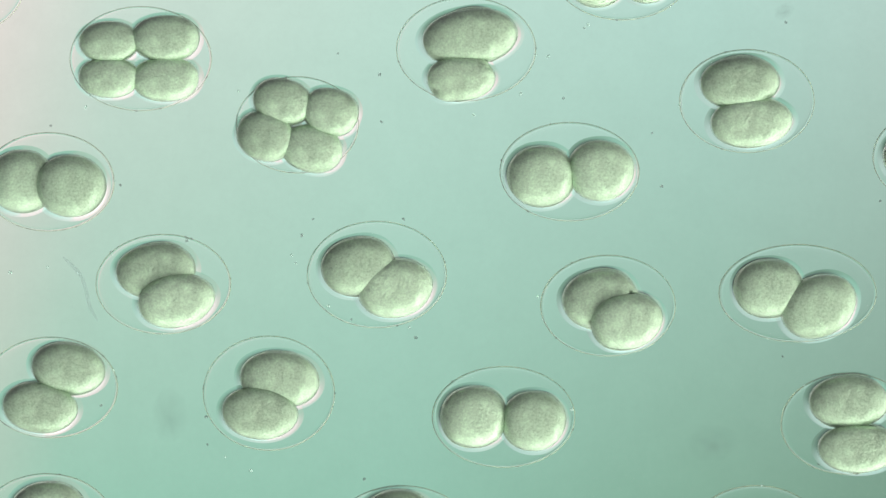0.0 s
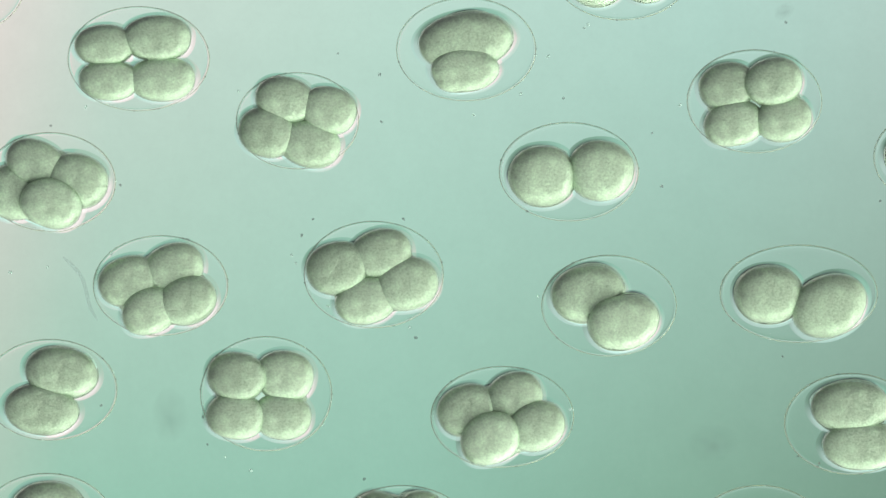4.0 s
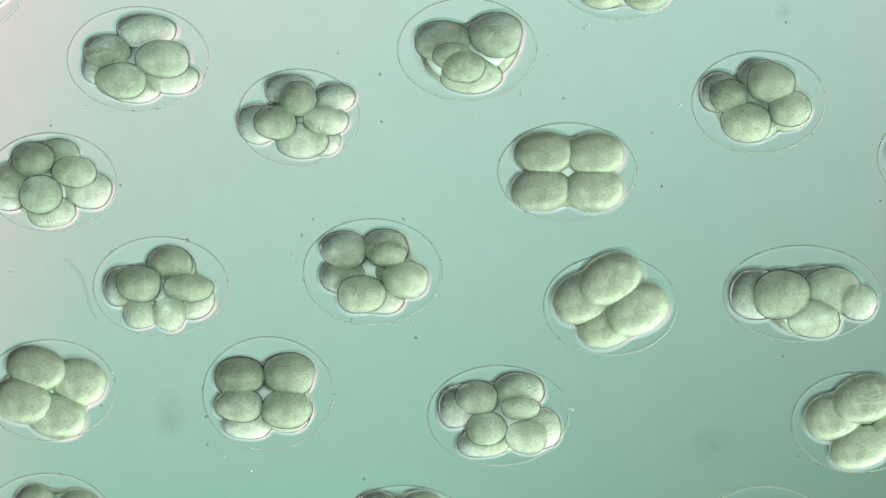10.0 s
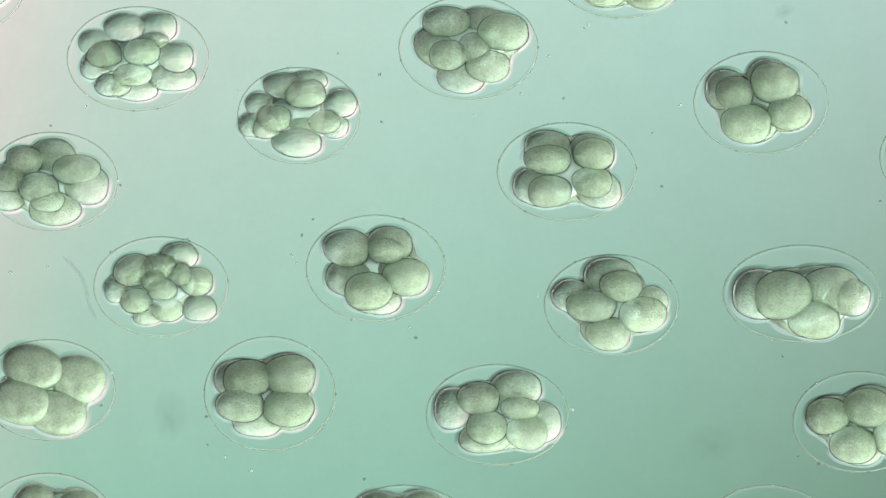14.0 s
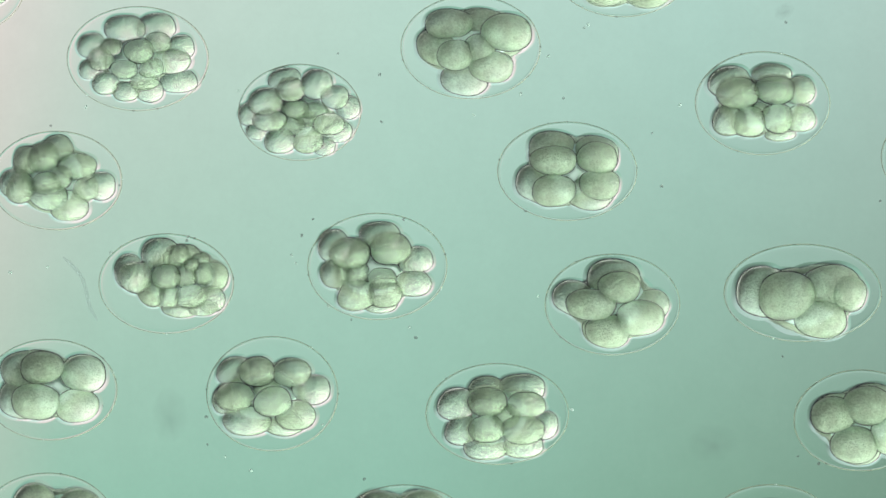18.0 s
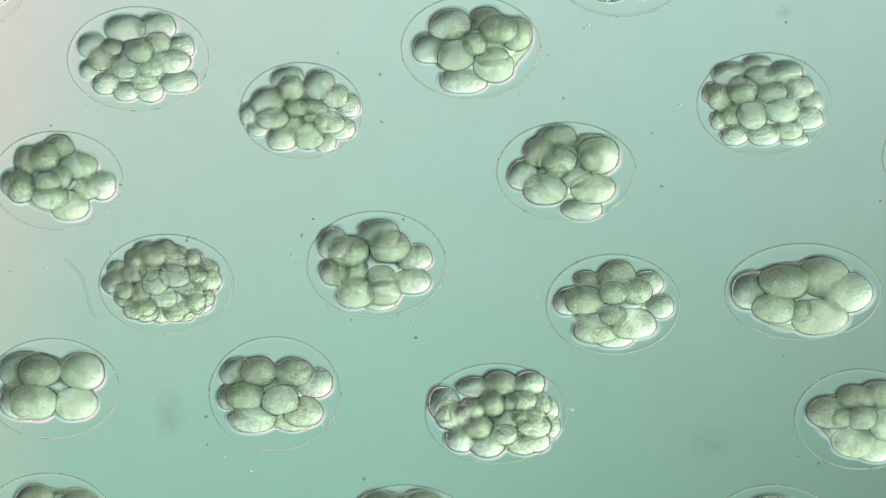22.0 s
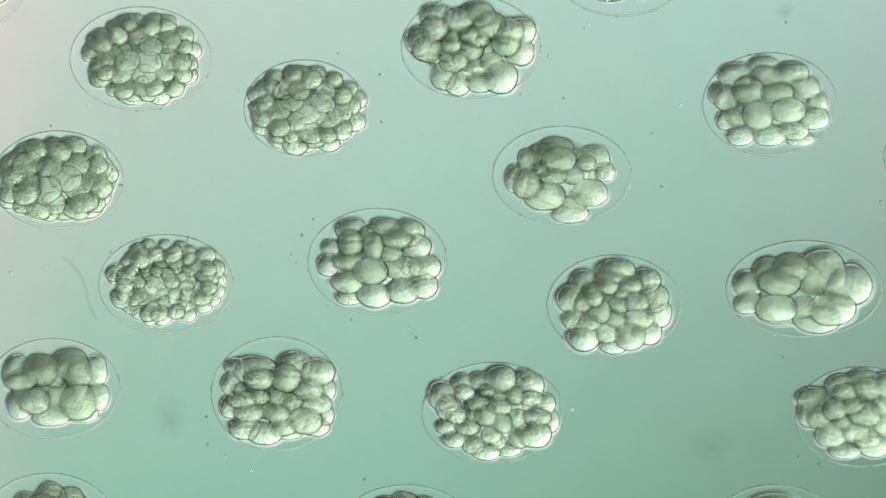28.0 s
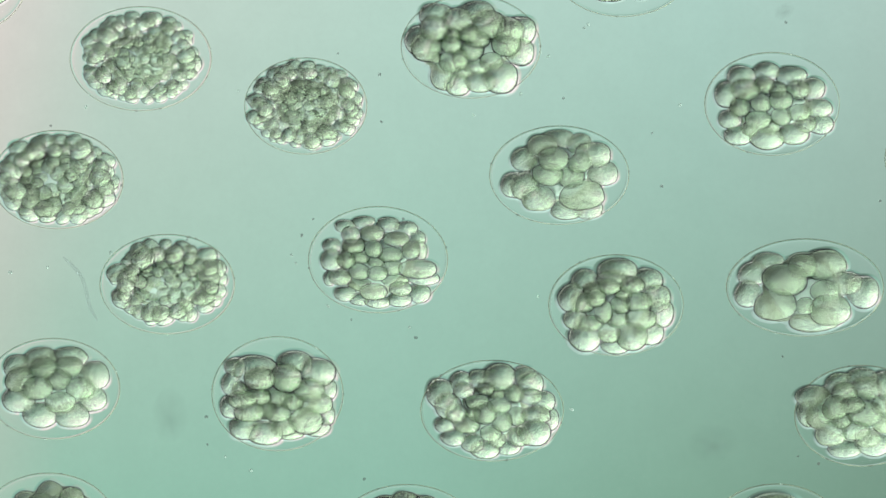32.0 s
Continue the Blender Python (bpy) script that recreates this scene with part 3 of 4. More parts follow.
stage(g, 13.9, (141, 88, 36, 28, 8), (221, 62, 34, 24, 0), (186, 82, 30, 22, 18), (251, 108, 30, 26, 5), (191, 121, 26, 20, 32), (221, 96, 22, 20, 20), (146, 141, 28, 22, 10), (111, 121, 22, 24, -12), (201, 158, 28, 20, 15), (256, 154, 30, 24, 0), (166, 166, 26, 18, -5), (176, 106, 22, 18, 27))
brood(g, 16.3, (225, 480, 22, 26, -10), (237, 492, 26, 24, 4), (280, 450, 29, 25, -4), (310, 455, 20, 17, 6), (325, 450, 22, 14, -6), (350, 460, 15, 11, 0), (335, 470, 12, 11, 14), (290, 490, 22, 20, 14), (325, 490, 18, 17, 10), (355, 485, 17, 17, 8), (375, 490, 22, 22, -4), (265, 520, 20, 20, 2), (295, 525, 17, 18, 8), (335, 525, 25, 17, 14), (370, 530, 22, 20, 2), (355, 545, 22, 13, 4), (315, 548, 27, 13, -8))
shell(g, 20.9, 195, 110, 104, 77, 52, 17.5)
hollow(g, 27.0, 199, 108, 105, 77, 13, 24, 27)

h = egg((474, 375), (123, 94), [(0, 191, 110), (3.5, 186, 110), (6, 184, 110), (9, 183, 107), (13, 188, 100), (16.5, 191, 97), (19, 192, 95), (23, 190, 91), (28, 192, 87), (32, 193, 84)],
        "grey green embryo of evenly cleaving cells in clear envelope")
stage(h, 0, (158, 96, 65, 51, 0, 10), (223, 134, 66, 51, 0, 10))
shift(h, 2.2, (152, 92), (227, 136))
stage(h, 2.9, (123, 100, 49, 41), (192, 72, 49, 38), (248, 127, 49, 41), (181, 160, 49, 37))
shift(h, 3.5, (119, 98), (198, 72), (248, 128), (172, 159))
shift(h, 5.5, (125, 98), (200, 73), (240, 127), (174, 154))
shift(h, 8, (128, 101), (197, 73), (245, 126), (173, 154))
brood(h, 8.7, (597, 463, 36, 27, 4), (603, 493, 37, 27, 0), (664, 441, 42, 29, -4), (657, 453, 27, 20, 14), (722, 498, 37, 32, 0), (649, 534, 39, 30, 4))
stage(h, 9.7, (134, 67, 42, 33, 5), (206, 62, 41, 32, 0), (211, 74, 33, 24, 16), (133, 112, 41, 33, -12), (164, 146, 42, 34, 22), (242, 120, 42, 33, 12), (199, 149, 42, 32, -14), (224, 109, 38, 32, -14))
shift(h, 13, (138, 65), (212, 58), (207, 68), (142, 116), (175, 141), (242, 116), (192, 151), (227, 106))
brood(h, 16.2, (590, 437, 24, 25, -10), (618, 450, 31, 24, 6), (672, 420, 31, 23, -10), (690, 442, 31, 25, 6), (735, 462, 27, 20, 2), (730, 503, 29, 20, 4), (595, 485, 25, 23, -6), (630, 487, 20, 20, 2), (675, 495, 22, 17, 12), (630, 525, 29, 23, 8), (680, 520, 27, 22, 10), (672, 540, 25, 14, -10))
brood(h, 22.8, (605, 420, 30, 16, -10), (605, 440, 24, 22, 4), (655, 405, 24, 18, -8), (695, 405, 28, 18, -10), (640, 435, 24, 26, 10), (685, 430, 28, 20, 8), (722, 430, 20, 18, 2), (600, 480, 32, 22, -2), (660, 485, 28, 20, 22), (708, 470, 30, 22, 14), (752, 460, 22, 20, 2), (615, 510, 26, 22, 8), (745, 495, 24, 22, 4), (720, 510, 28, 22, 6), (640, 530, 26, 19, 6), (680, 515, 28, 22, 8), (690, 535, 30, 16, -8))
brood(h, 27.2, (622, 408, 24, 19, -8), (680, 402, 24, 14, -8), (722, 412, 26, 20, -8), (585, 440, 15, 14, -12), (620, 432, 20, 20, 14), (648, 418, 14, 14, 6), (660, 438, 16, 22, 16), (702, 425, 24, 15, 12), (738, 437, 22, 18, 8), (692, 450, 18, 13, 14), (580, 470, 17, 18, -4))
brood(h, 27.2, (615, 462, 24, 15, 12), (615, 500, 25, 18, 8), (655, 482, 27, 20, 20), (710, 475, 28, 18, 8), (752, 474, 24, 20, 6), (748, 507, 22, 20, 4), (712, 515, 26, 20, 8), (662, 523, 26, 20, 6), (618, 525, 22, 14, -8), (732, 475, 16, 15, 12))
stage(h, 29.9, (135, 27, 18, 12, -8), (167, 20, 20, 11, -8), (210, 25, 21, 14, -4), (242, 32, 20, 14, -8), (262, 50, 14, 15, -6), (265, 70, 14, 18, 0), (145, 42, 16, 15, 8), (182, 40, 21, 15, 10), (225, 50, 23, 13, 12), (112, 62, 16, 14, -8), (150, 62, 20, 13, 14), (185, 67, 16, 15, 18))
stage(h, 29.9, (215, 77, 23, 14, 8), (250, 70, 16, 16, 12), (112, 87, 20, 19, -2), (137, 87, 16, 15, 10), (160, 82, 18, 13, 4), (160, 107, 19, 14, 12), (192, 110, 18, 13, 18), (217, 100, 18, 14, 8), (262, 102, 34, 17, 12), (272, 118, 28, 13, -4), (127, 117, 20, 14, 8), (107, 118, 10, 13, -4))
stage(h, 29.9, (135, 145, 19, 14, 0), (160, 155, 18, 11, -8), (185, 142, 24, 15, 12), (192, 160, 22, 11, 2), (232, 137, 20, 13, 10), (230, 155, 22, 13, 2), (265, 145, 20, 17, -6), (222, 122, 24, 12, 2), (160, 128, 20, 12, -2), (190, 90, 18, 13, -2))

i = egg((884, 430), (119, 89), [(0, 190, 110), (9, 194, 110), (16.5, 197, 108), (25, 200, 108), (28.5, 201, 109), (32, 204, 109)],
        "grey green embryo with bulging cells in a clear envelope")
stage(i, 0, (175, 98, 66, 50, -12, 8), (223, 138, 63, 48, 20, 10))
shift(i, 1, (170, 98), (222, 137))
shift(i, 2, (154, 98), (219, 130))
shift(i, 3.5, (155, 89), (217, 139))
stage(i, 5.0, (134, 90, 48, 40, -4), (203, 67, 51, 40, 18), (249, 125, 50, 41, 16), (180, 140, 50, 42, -10))
shift(i, 8, (145, 88), (207, 63), (243, 124), (182, 134))
shift(i, 10, (144, 96), (196, 62), (244, 117), (189, 140))
stage(i, 10.8, (201, 64, 52, 38, 5), (138, 107, 45, 31, 5), (241, 122, 46, 32, 20), (264, 109, 38, 32, -14), (191, 156, 44, 34, 0))
stage(i, 11.7, (203, 61, 46, 34, -16), (212, 78, 38, 28, 22), (132, 91, 36, 30, -16), (160, 108, 44, 28, 22), (268, 106, 30, 26, -14), (243, 131, 42, 32, 18), (193, 158, 40, 30, 10), (178, 148, 36, 28, -16))
shift(i, 14.5, (191, 59), (214, 76), (126, 94), (161, 111), (266, 102), (251, 126), (191, 160), (178, 150))
shift(i, 16.5, (198, 62), (210, 78), (128, 95), (160, 108), (268, 108), (245, 132), (190, 155), (182, 150))
stage(i, 18.5, (186, 52, 34, 24, -5), (238, 62, 30, 22, -10), (231, 78, 28, 22, 16), (140, 75, 22, 20, -12), (134, 105, 34, 26, 15), (121, 108, 26, 24, -12), (186, 95, 26, 20, 28), (186, 128, 24, 18, 24), (276, 108, 26, 22, -5), (236, 140, 40, 28, 18), (176, 158, 42, 26, 0), (201, 165, 36, 22, -12))
shift(i, 23, (208, 57), (261, 72), (241, 87), (154, 67), (151, 100), (121, 102), (201, 87), (201, 127), (281, 112), (234, 142), (171, 150), (201, 162))
stage(i, 24.8, (202, 56, 34, 20, -8), (267, 72, 23, 20, -8), (149, 64, 27, 19, -5), (234, 66, 25, 17, 15), (149, 84, 27, 20, 15), (194, 79, 25, 18, 25), (254, 92, 25, 20, 15), (124, 109, 27, 24, 0), (169, 114, 23, 18, 28), (214, 104, 25, 18, 32), (282, 112, 19, 20, 0), (249, 132, 29, 22, 18), (209, 139, 25, 18, 22), (154, 154, 36, 28, 2), (229, 162, 34, 20, 8), (194, 168, 27, 18, 0), (159, 129, 25, 18, 15))
brood(i, 27.2, (1033, 500, 22, 20, -10), (1090, 480, 30, 20, -6), (1142, 498, 24, 20, -8), (1010, 528, 22, 22, 0), (1158, 528, 22, 22, -2), (1165, 555, 20, 22, 0), (1080, 495, 24, 14, 6), (1048, 515, 16, 13, 14), (1075, 508, 18, 12, 18), (1115, 505, 20, 13, 14), (1030, 535, 18, 16, 10), (1050, 528, 16, 14, 18), (1125, 535, 22, 15, 14))
brood(i, 27.2, (1095, 540, 16, 14, 10), (1065, 552, 14, 18, 16), (1015, 565, 18, 16, 4), (1040, 572, 22, 13, 10), (1130, 565, 24, 16, 14), (1090, 565, 18, 14, 10), (1032, 597, 24, 22, 2), (1075, 590, 18, 15, 10), (1085, 610, 22, 14, -6), (1115, 595, 24, 22, 10), (1145, 590, 22, 18, 2), (1100, 520, 14, 10, 12))

j = egg((1176, 410), (139, 86), [(0, 233, 108), (6, 237, 109), (9, 240, 109), (16.5, 240, 108), (19, 243, 107), (23, 243, 105), (25, 245, 103), (28.5, 245, 100), (32, 246, 98)],
        "grey green embryo of few large cells in a long oval envelope")
stage(j, 0, (182, 100, 60, 51), (270, 131, 68, 53, 0, 25))
shift(j, 2, (179, 101), (284, 126))
shift(j, 3.3, (180, 108), (290, 128))
shift(j, 5.5, (193, 112), (286, 132))
shift(j, 8, (190, 111), (292, 129))
stage(j, 8.8, (187, 109, 64, 47), (304, 109, 57, 46), (272, 154, 50, 32, 12))
shift(j, 9.2, (187, 109), (304, 109), (272, 154))
stage(j, 9.8, (160, 111, 46, 44, -14), (205, 111, 50, 44, 18), (294, 104, 52, 42, -5), (262, 154, 46, 34, 15), (338, 122, 34, 33, 4))
shift(j, 13, (163, 111), (206, 111), (294, 104), (260, 156), (332, 118))
shift(j, 16.5, (170, 106), (212, 114), (292, 100), (272, 155), (318, 108))
stage(j, 18.6, (154, 112, 42, 35), (218, 82, 42, 28, 15), (201, 134, 39, 28, 20), (306, 98, 54, 42, -5), (276, 155, 50, 32, 5), (248, 142, 18, 18, 20))
shift(j, 20, (155, 107), (218, 82), (195, 130), (308, 95), (270, 154), (240, 137))
stage(j, 20.8, (156, 104, 40, 34, -14), (211, 88, 46, 31, 18), (194, 134, 40, 27, 20), (279, 80, 44, 36, 0), (322, 108, 44, 35, 5), (271, 150, 50, 32, 10), (241, 140, 18, 20, 22))
shift(j, 25, (157, 104), (212, 89), (192, 136), (284, 80), (323, 105), (274, 152), (242, 139))
stage(j, 27.1, (146, 92, 26, 24, -5), (146, 126, 24, 20, 0), (181, 69, 27, 24, -8), (221, 66, 32, 26, 12), (202, 91, 38, 24, 22), (196, 135, 37, 25, 20), (273, 74, 47, 41, -5), (321, 94, 44, 37, 5), (294, 136, 42, 30, 18), (266, 154, 42, 26, -8), (244, 132, 22, 19, 20))
stage(j, 29.5, (154, 76, 26, 21, -8), (146, 111, 24, 23, 0), (181, 54, 28, 16, -10), (211, 86, 40, 29, 18), (241, 62, 25, 22, 10), (194, 130, 38, 27, 18), (281, 60, 38, 27, 0), (316, 92, 30, 21, 12), (347, 108, 29, 29, 0), (289, 139, 36, 28, 15), (261, 155, 44, 23, -8), (246, 132, 17, 15, 20), (281, 106, 26, 20, 10))

k = egg((0, 580), (118, 89), [(0, 89, 105), (3, 88, 108), (6, 88, 110), (13, 85, 109), (16.5, 87, 110), (19, 89, 108), (23, 92, 107), (32, 93, 107)],
        "olive grey embryo of slowly dividing cells in a clear envelope")
stage(k, 0, (119, 72, 65, 45, 0, -8), (70, 140, 66, 44, 0, -6))
shift(k, 3, (108, 77), (72, 143))
shift(k, 6, (107, 82), (75, 145))
shift(k, 7, (104, 82), (75, 145))
stage(k, 7.6, (64, 67, 48, 35, 6), (139, 92, 45, 42, -6), (40, 133, 48, 37, 8), (97, 157, 48, 35, 0))
shift(k, 10, (62, 69), (140, 94), (36, 129), (99, 157))
shift(k, 13, (56, 67), (139, 89), (33, 131), (100, 151))
stage(k, 15.7, (78, 68, 38, 29, 18), (50, 78, 46, 36, -14), (150, 86, 40, 34, 10), (65, 126, 42, 32, 18), (27, 124, 36, 34, -16), (132, 143, 38, 30, 10))
shift(k, 19, (71, 72), (46, 75), (144, 78), (61, 130), (37, 125), (136, 135))
shift(k, 22, (69, 77), (44, 77), (144, 77), (59, 130), (35, 127), (132, 134))
stage(k, 22.7, (45, 84, 29, 23, 10), (80, 61, 30, 23, 10), (130, 60, 32, 23, 5), (160, 82, 34, 26, 8), (108, 86, 27, 22, 20), (42, 126, 36, 25, 8), (85, 152, 36, 24, 8), (135, 149, 32, 25, 12), (163, 132, 28, 27, 0), (108, 124, 27, 22, 18), (40, 62, 36, 30, -16), (42, 148, 36, 26, -16))
brood(k, 27.3, (28, 659, 21, 27, -6), (38, 673, 25, 15, 8), (71, 655, 28, 25, 6), (124, 647, 28, 27, -6), (138, 659, 22, 25, 4), (168, 657, 19, 24, 0), (96, 668, 16, 18, 0), (35, 714, 20, 25, -6), (60, 711, 26, 20, 8), (89, 736, 29, 17, 2), (106, 702, 25, 18, 0), (138, 711, 28, 28, 6), (172, 702, 19, 22, -2), (146, 733, 25, 13, -8))
stage(k, 30.6, (31, 68, 25, 21, -5), (71, 54, 30, 19, -8), (121, 53, 34, 19, -8), (76, 72, 23, 19, 15), (121, 70, 25, 18, 12), (164, 84, 27, 26, 5), (36, 92, 27, 22, 10), (66, 106, 27, 20, 22), (33, 126, 29, 23, 5), (71, 153, 31, 23, 8), (126, 153, 30, 23, 10), (162, 126, 26, 21, 5), (141, 106, 25, 19, 20), (106, 131, 27, 19, 20), (101, 91, 25, 19, 15))

l = egg((284, 585), (116, 101), [(0, 190, 110), (3, 185, 111), (6, 186, 111), (9, 188, 111), (14.5, 192, 111), (19, 197, 111), (23, 201, 111), (28.5, 204, 111), (32, 205, 111)],
        "grey green embryo in a wide nearly round clear envelope")
stage(l, 0, (208, 86, 70, 49, -5, -6), (174, 145, 67, 45, 8, -6))
shift(l, 2.2, (207, 82), (174, 150))
stage(l, 2.8, (144, 75, 46, 38, 12), (226, 82, 46, 40, -4), (127, 148, 45, 39, 8), (208, 156, 46, 37, -2))
shift(l, 3.5, (133, 79), (220, 80), (128, 152), (213, 152))
shift(l, 6, (131, 80), (221, 79), (132, 152), (219, 152))
shift(l, 9, (137, 84), (226, 80), (140, 154), (228, 151))
stage(l, 9.7, (138, 81, 44, 34, 12), (226, 77, 46, 38, 12), (137, 131, 43, 31, 18), (152, 164, 44, 26, -10), (222, 139, 45, 34, 16), (142, 84, 38, 32, -16), (222, 82, 42, 34, -16), (219, 146, 40, 34, -16))
shift(l, 14.5, (154, 85), (228, 80), (140, 131), (171, 160), (226, 136), (131, 84), (216, 76), (221, 142))
shift(l, 16.5, (140, 81), (228, 78), (139, 127), (168, 160), (215, 137), (142, 82), (232, 82), (242, 142))
stage(l, 17.6, (129, 72, 31, 25, -10), (169, 72, 32, 26, 16), (229, 74, 34, 26, 10), (264, 104, 34, 27, 5), (129, 116, 34, 26, 15), (196, 125, 34, 26, 28), (236, 148, 36, 26, 16), (152, 158, 42, 27, 5), (214, 163, 36, 23, -12), (119, 125, 28, 24, -10), (185, 100, 26, 20, -8))
shift(l, 20, (135, 70), (175, 70), (238, 74), (272, 100), (140, 114), (208, 124), (245, 150), (155, 157), (222, 157), (125, 117), (185, 100))
shift(l, 23, (136, 74), (171, 72), (231, 72), (268, 90), (151, 114), (211, 122), (251, 140), (164, 152), (231, 154), (128, 117), (190, 98))
stage(l, 25.0, (132, 64, 25, 19, -5), (174, 54, 27, 16, -6), (174, 79, 28, 19, 18), (222, 74, 28, 21, 16), (244, 59, 25, 19, -5), (284, 86, 23, 21, 3), (269, 112, 25, 21, 5), (134, 104, 28, 16, 12), (139, 133, 29, 18, 15), (114, 119, 19, 19, -6), (214, 116, 27, 18, 32), (194, 144, 27, 21, 25), (236, 158, 27, 21, 18), (264, 141, 21, 21, 10), (149, 168, 38, 22, 0), (214, 174, 30, 16, -8), (119, 84, 21, 18, 0), (166, 124, 21, 17, 24))
brood(l, 27.3, (415, 650, 16, 15, -10), (450, 655, 34, 22, -2), (408, 680, 15, 18, -4), (425, 690, 13, 12, 2), (458, 672, 24, 17, 16), (520, 645, 28, 20, -6), (505, 670, 24, 22, 12), (560, 660, 28, 22, 0), (545, 690, 24, 18, 6), (578, 690, 14, 17, -6), (405, 720, 15, 18, -6), (428, 708, 22, 14, 12), (455, 703, 20, 14, 8))
brood(l, 27.3, (440, 730, 24, 15, 12), (470, 725, 16, 14, 4), (490, 705, 22, 16, 2), (515, 712, 18, 14, 8), (555, 715, 28, 17, 4), (490, 732, 20, 15, 12), (500, 755, 22, 14, 10), (540, 745, 26, 20, 12), (560, 757, 20, 14, 0), (432, 757, 24, 19, -2), (468, 767, 27, 18, 6), (510, 765, 22, 12, -10), (575, 735, 14, 16, -6))

m = egg((694, 625), (126, 89), [(0, 195, 112), (3, 194, 112), (6, 190, 111), (9, 188, 110), (12, 184, 109), (16.5, 184, 107), (23, 181, 106), (25, 178, 105), (28.5, 176, 104), (32, 175, 101)],
        "grey green embryo with many cells in a clear oval envelope")
stage(m, 0, (143, 112, 58, 54), (248, 119, 56, 52))
stage(m, 2.7, (134, 99, 51, 40, -6), (236, 88, 51, 38, -4), (161, 138, 50, 40, 22), (252, 142, 51, 38, 10))
shift(m, 3.5, (129, 99), (220, 77), (170, 152), (258, 133))
shift(m, 6, (131, 102), (209, 73), (169, 150), (244, 124))
shift(m, 8, (128, 102), (205, 70), (172, 153), (245, 124))
stage(m, 8.7, (117, 94, 34, 38, -10), (149, 78, 38, 30, 20), (224, 66, 46, 32, -4), (227, 96, 34, 20, 22), (167, 134, 36, 30, 25), (160, 160, 46, 26, -8), (237, 149, 38, 30, 18), (262, 134, 36, 36, -10))
shift(m, 13, (107, 98), (152, 81), (217, 62), (224, 98), (167, 131), (162, 151), (237, 141), (261, 121))
stage(m, 16.0, (112, 88, 34, 28, -5), (165, 58, 32, 22, -10), (168, 84, 34, 26, 22), (232, 62, 40, 26, -8), (232, 95, 34, 24, 20), (118, 135, 30, 26, -5), (165, 132, 32, 24, 25), (225, 135, 38, 26, 22), (263, 130, 28, 26, -8), (160, 163, 38, 25, 0), (228, 163, 36, 23, 0), (198, 112, 26, 22, 8))
shift(m, 20, (112, 92), (165, 67), (165, 88), (225, 62), (235, 88), (125, 137), (165, 134), (232, 134), (263, 122), (165, 165), (230, 160), (198, 112))
brood(m, 21.8, (785, 715, 24, 26, -8), (840, 685, 28, 16, -4), (885, 680, 26, 22, -2), (935, 680, 24, 20, 0), (795, 735, 22, 22, 2), (815, 735, 16, 18, 10), (835, 725, 22, 16, 16), (870, 715, 22, 20, 14), (900, 712, 14, 14, 8), (925, 710, 22, 16, 12), (955, 715, 18, 18, 0), (970, 725, 16, 18, -8))
brood(m, 21.8, (815, 775, 24, 22, 0), (845, 755, 24, 20, 12), (862, 785, 28, 22, 4), (890, 770, 22, 16, 12), (900, 745, 24, 12, 4), (922, 738, 14, 12, 10), (945, 735, 18, 14, 4), (945, 755, 26, 18, 14), (975, 755, 14, 18, -8), (925, 785, 26, 18, -2), (945, 780, 24, 18, 2), (870, 735, 14, 10, 2))
brood(m, 28.0, (782, 700, 22, 22, -12), (818, 678, 17, 15, -4), (850, 673, 17, 14, -2), (885, 672, 24, 22, 4), (928, 668, 18, 14, -8), (940, 682, 20, 18, 2), (822, 695, 16, 12, 14), (795, 722, 20, 20, 4), (808, 735, 16, 15, 10), (790, 755, 17, 13, -2), (828, 755, 20, 14, 8), (804, 778, 19, 13, 2), (838, 788, 18, 14, 0), (860, 800, 22, 13, 2), (900, 795, 20, 12, -10), (945, 770, 26, 20, 12))
brood(m, 28.0, (972, 745, 16, 18, -6), (950, 738, 22, 14, 12), (963, 715, 18, 17, 2), (940, 705, 18, 12, 14), (912, 700, 16, 14, 8), (845, 715, 18, 12, 14), (860, 735, 18, 17, 16), (885, 722, 18, 11, 20), (890, 750, 16, 16, 12), (915, 740, 16, 14, 8), (870, 770, 16, 13, 10), (880, 782, 14, 12, 4), (862, 692, 14, 10, 10), (880, 700, 14, 10, 8), (920, 775, 18, 16, 4), (838, 735, 13, 11, 8))

n = egg((1176, 640), (118, 89), [(0, 321, 109), (3, 326, 109), (6, 330, 109), (9, 337, 107), (14.5, 342, 105), (16.5, 345, 103), (19, 343, 103), (23, 344, 100), (32, 345, 95)],
        "dark grey green embryo in a faint clear envelope")
stage(n, 0, (322, 71, 70, 46), (340, 152, 72, 42))
shift(n, 3, (329, 79), (344, 150))
shift(n, 6, (314, 80), (358, 144))
stage(n, 6.7, (291, 92, 46, 40), (351, 68, 51, 41, 14), (341, 152, 48, 39), (416, 117, 48, 42))
shift(n, 9, (292, 94), (347, 64), (342, 153), (412, 120))
shift(n, 13, (299, 98), (362, 70), (340, 146), (418, 125))
stage(n, 13.8, (286, 96, 39, 33, 10), (356, 81, 42, 35, 15), (331, 146, 42, 34, 10), (410, 130, 44, 38, 5), (302, 93, 38, 33, -14), (365, 76, 42, 34, -14), (345, 148, 42, 33, -16))
shift(n, 16.5, (290, 98), (350, 80), (331, 149), (402, 130), (305, 92), (368, 74), (343, 150))
shift(n, 20, (303, 88), (365, 73), (336, 141), (412, 125), (312, 86), (370, 72), (340, 140))
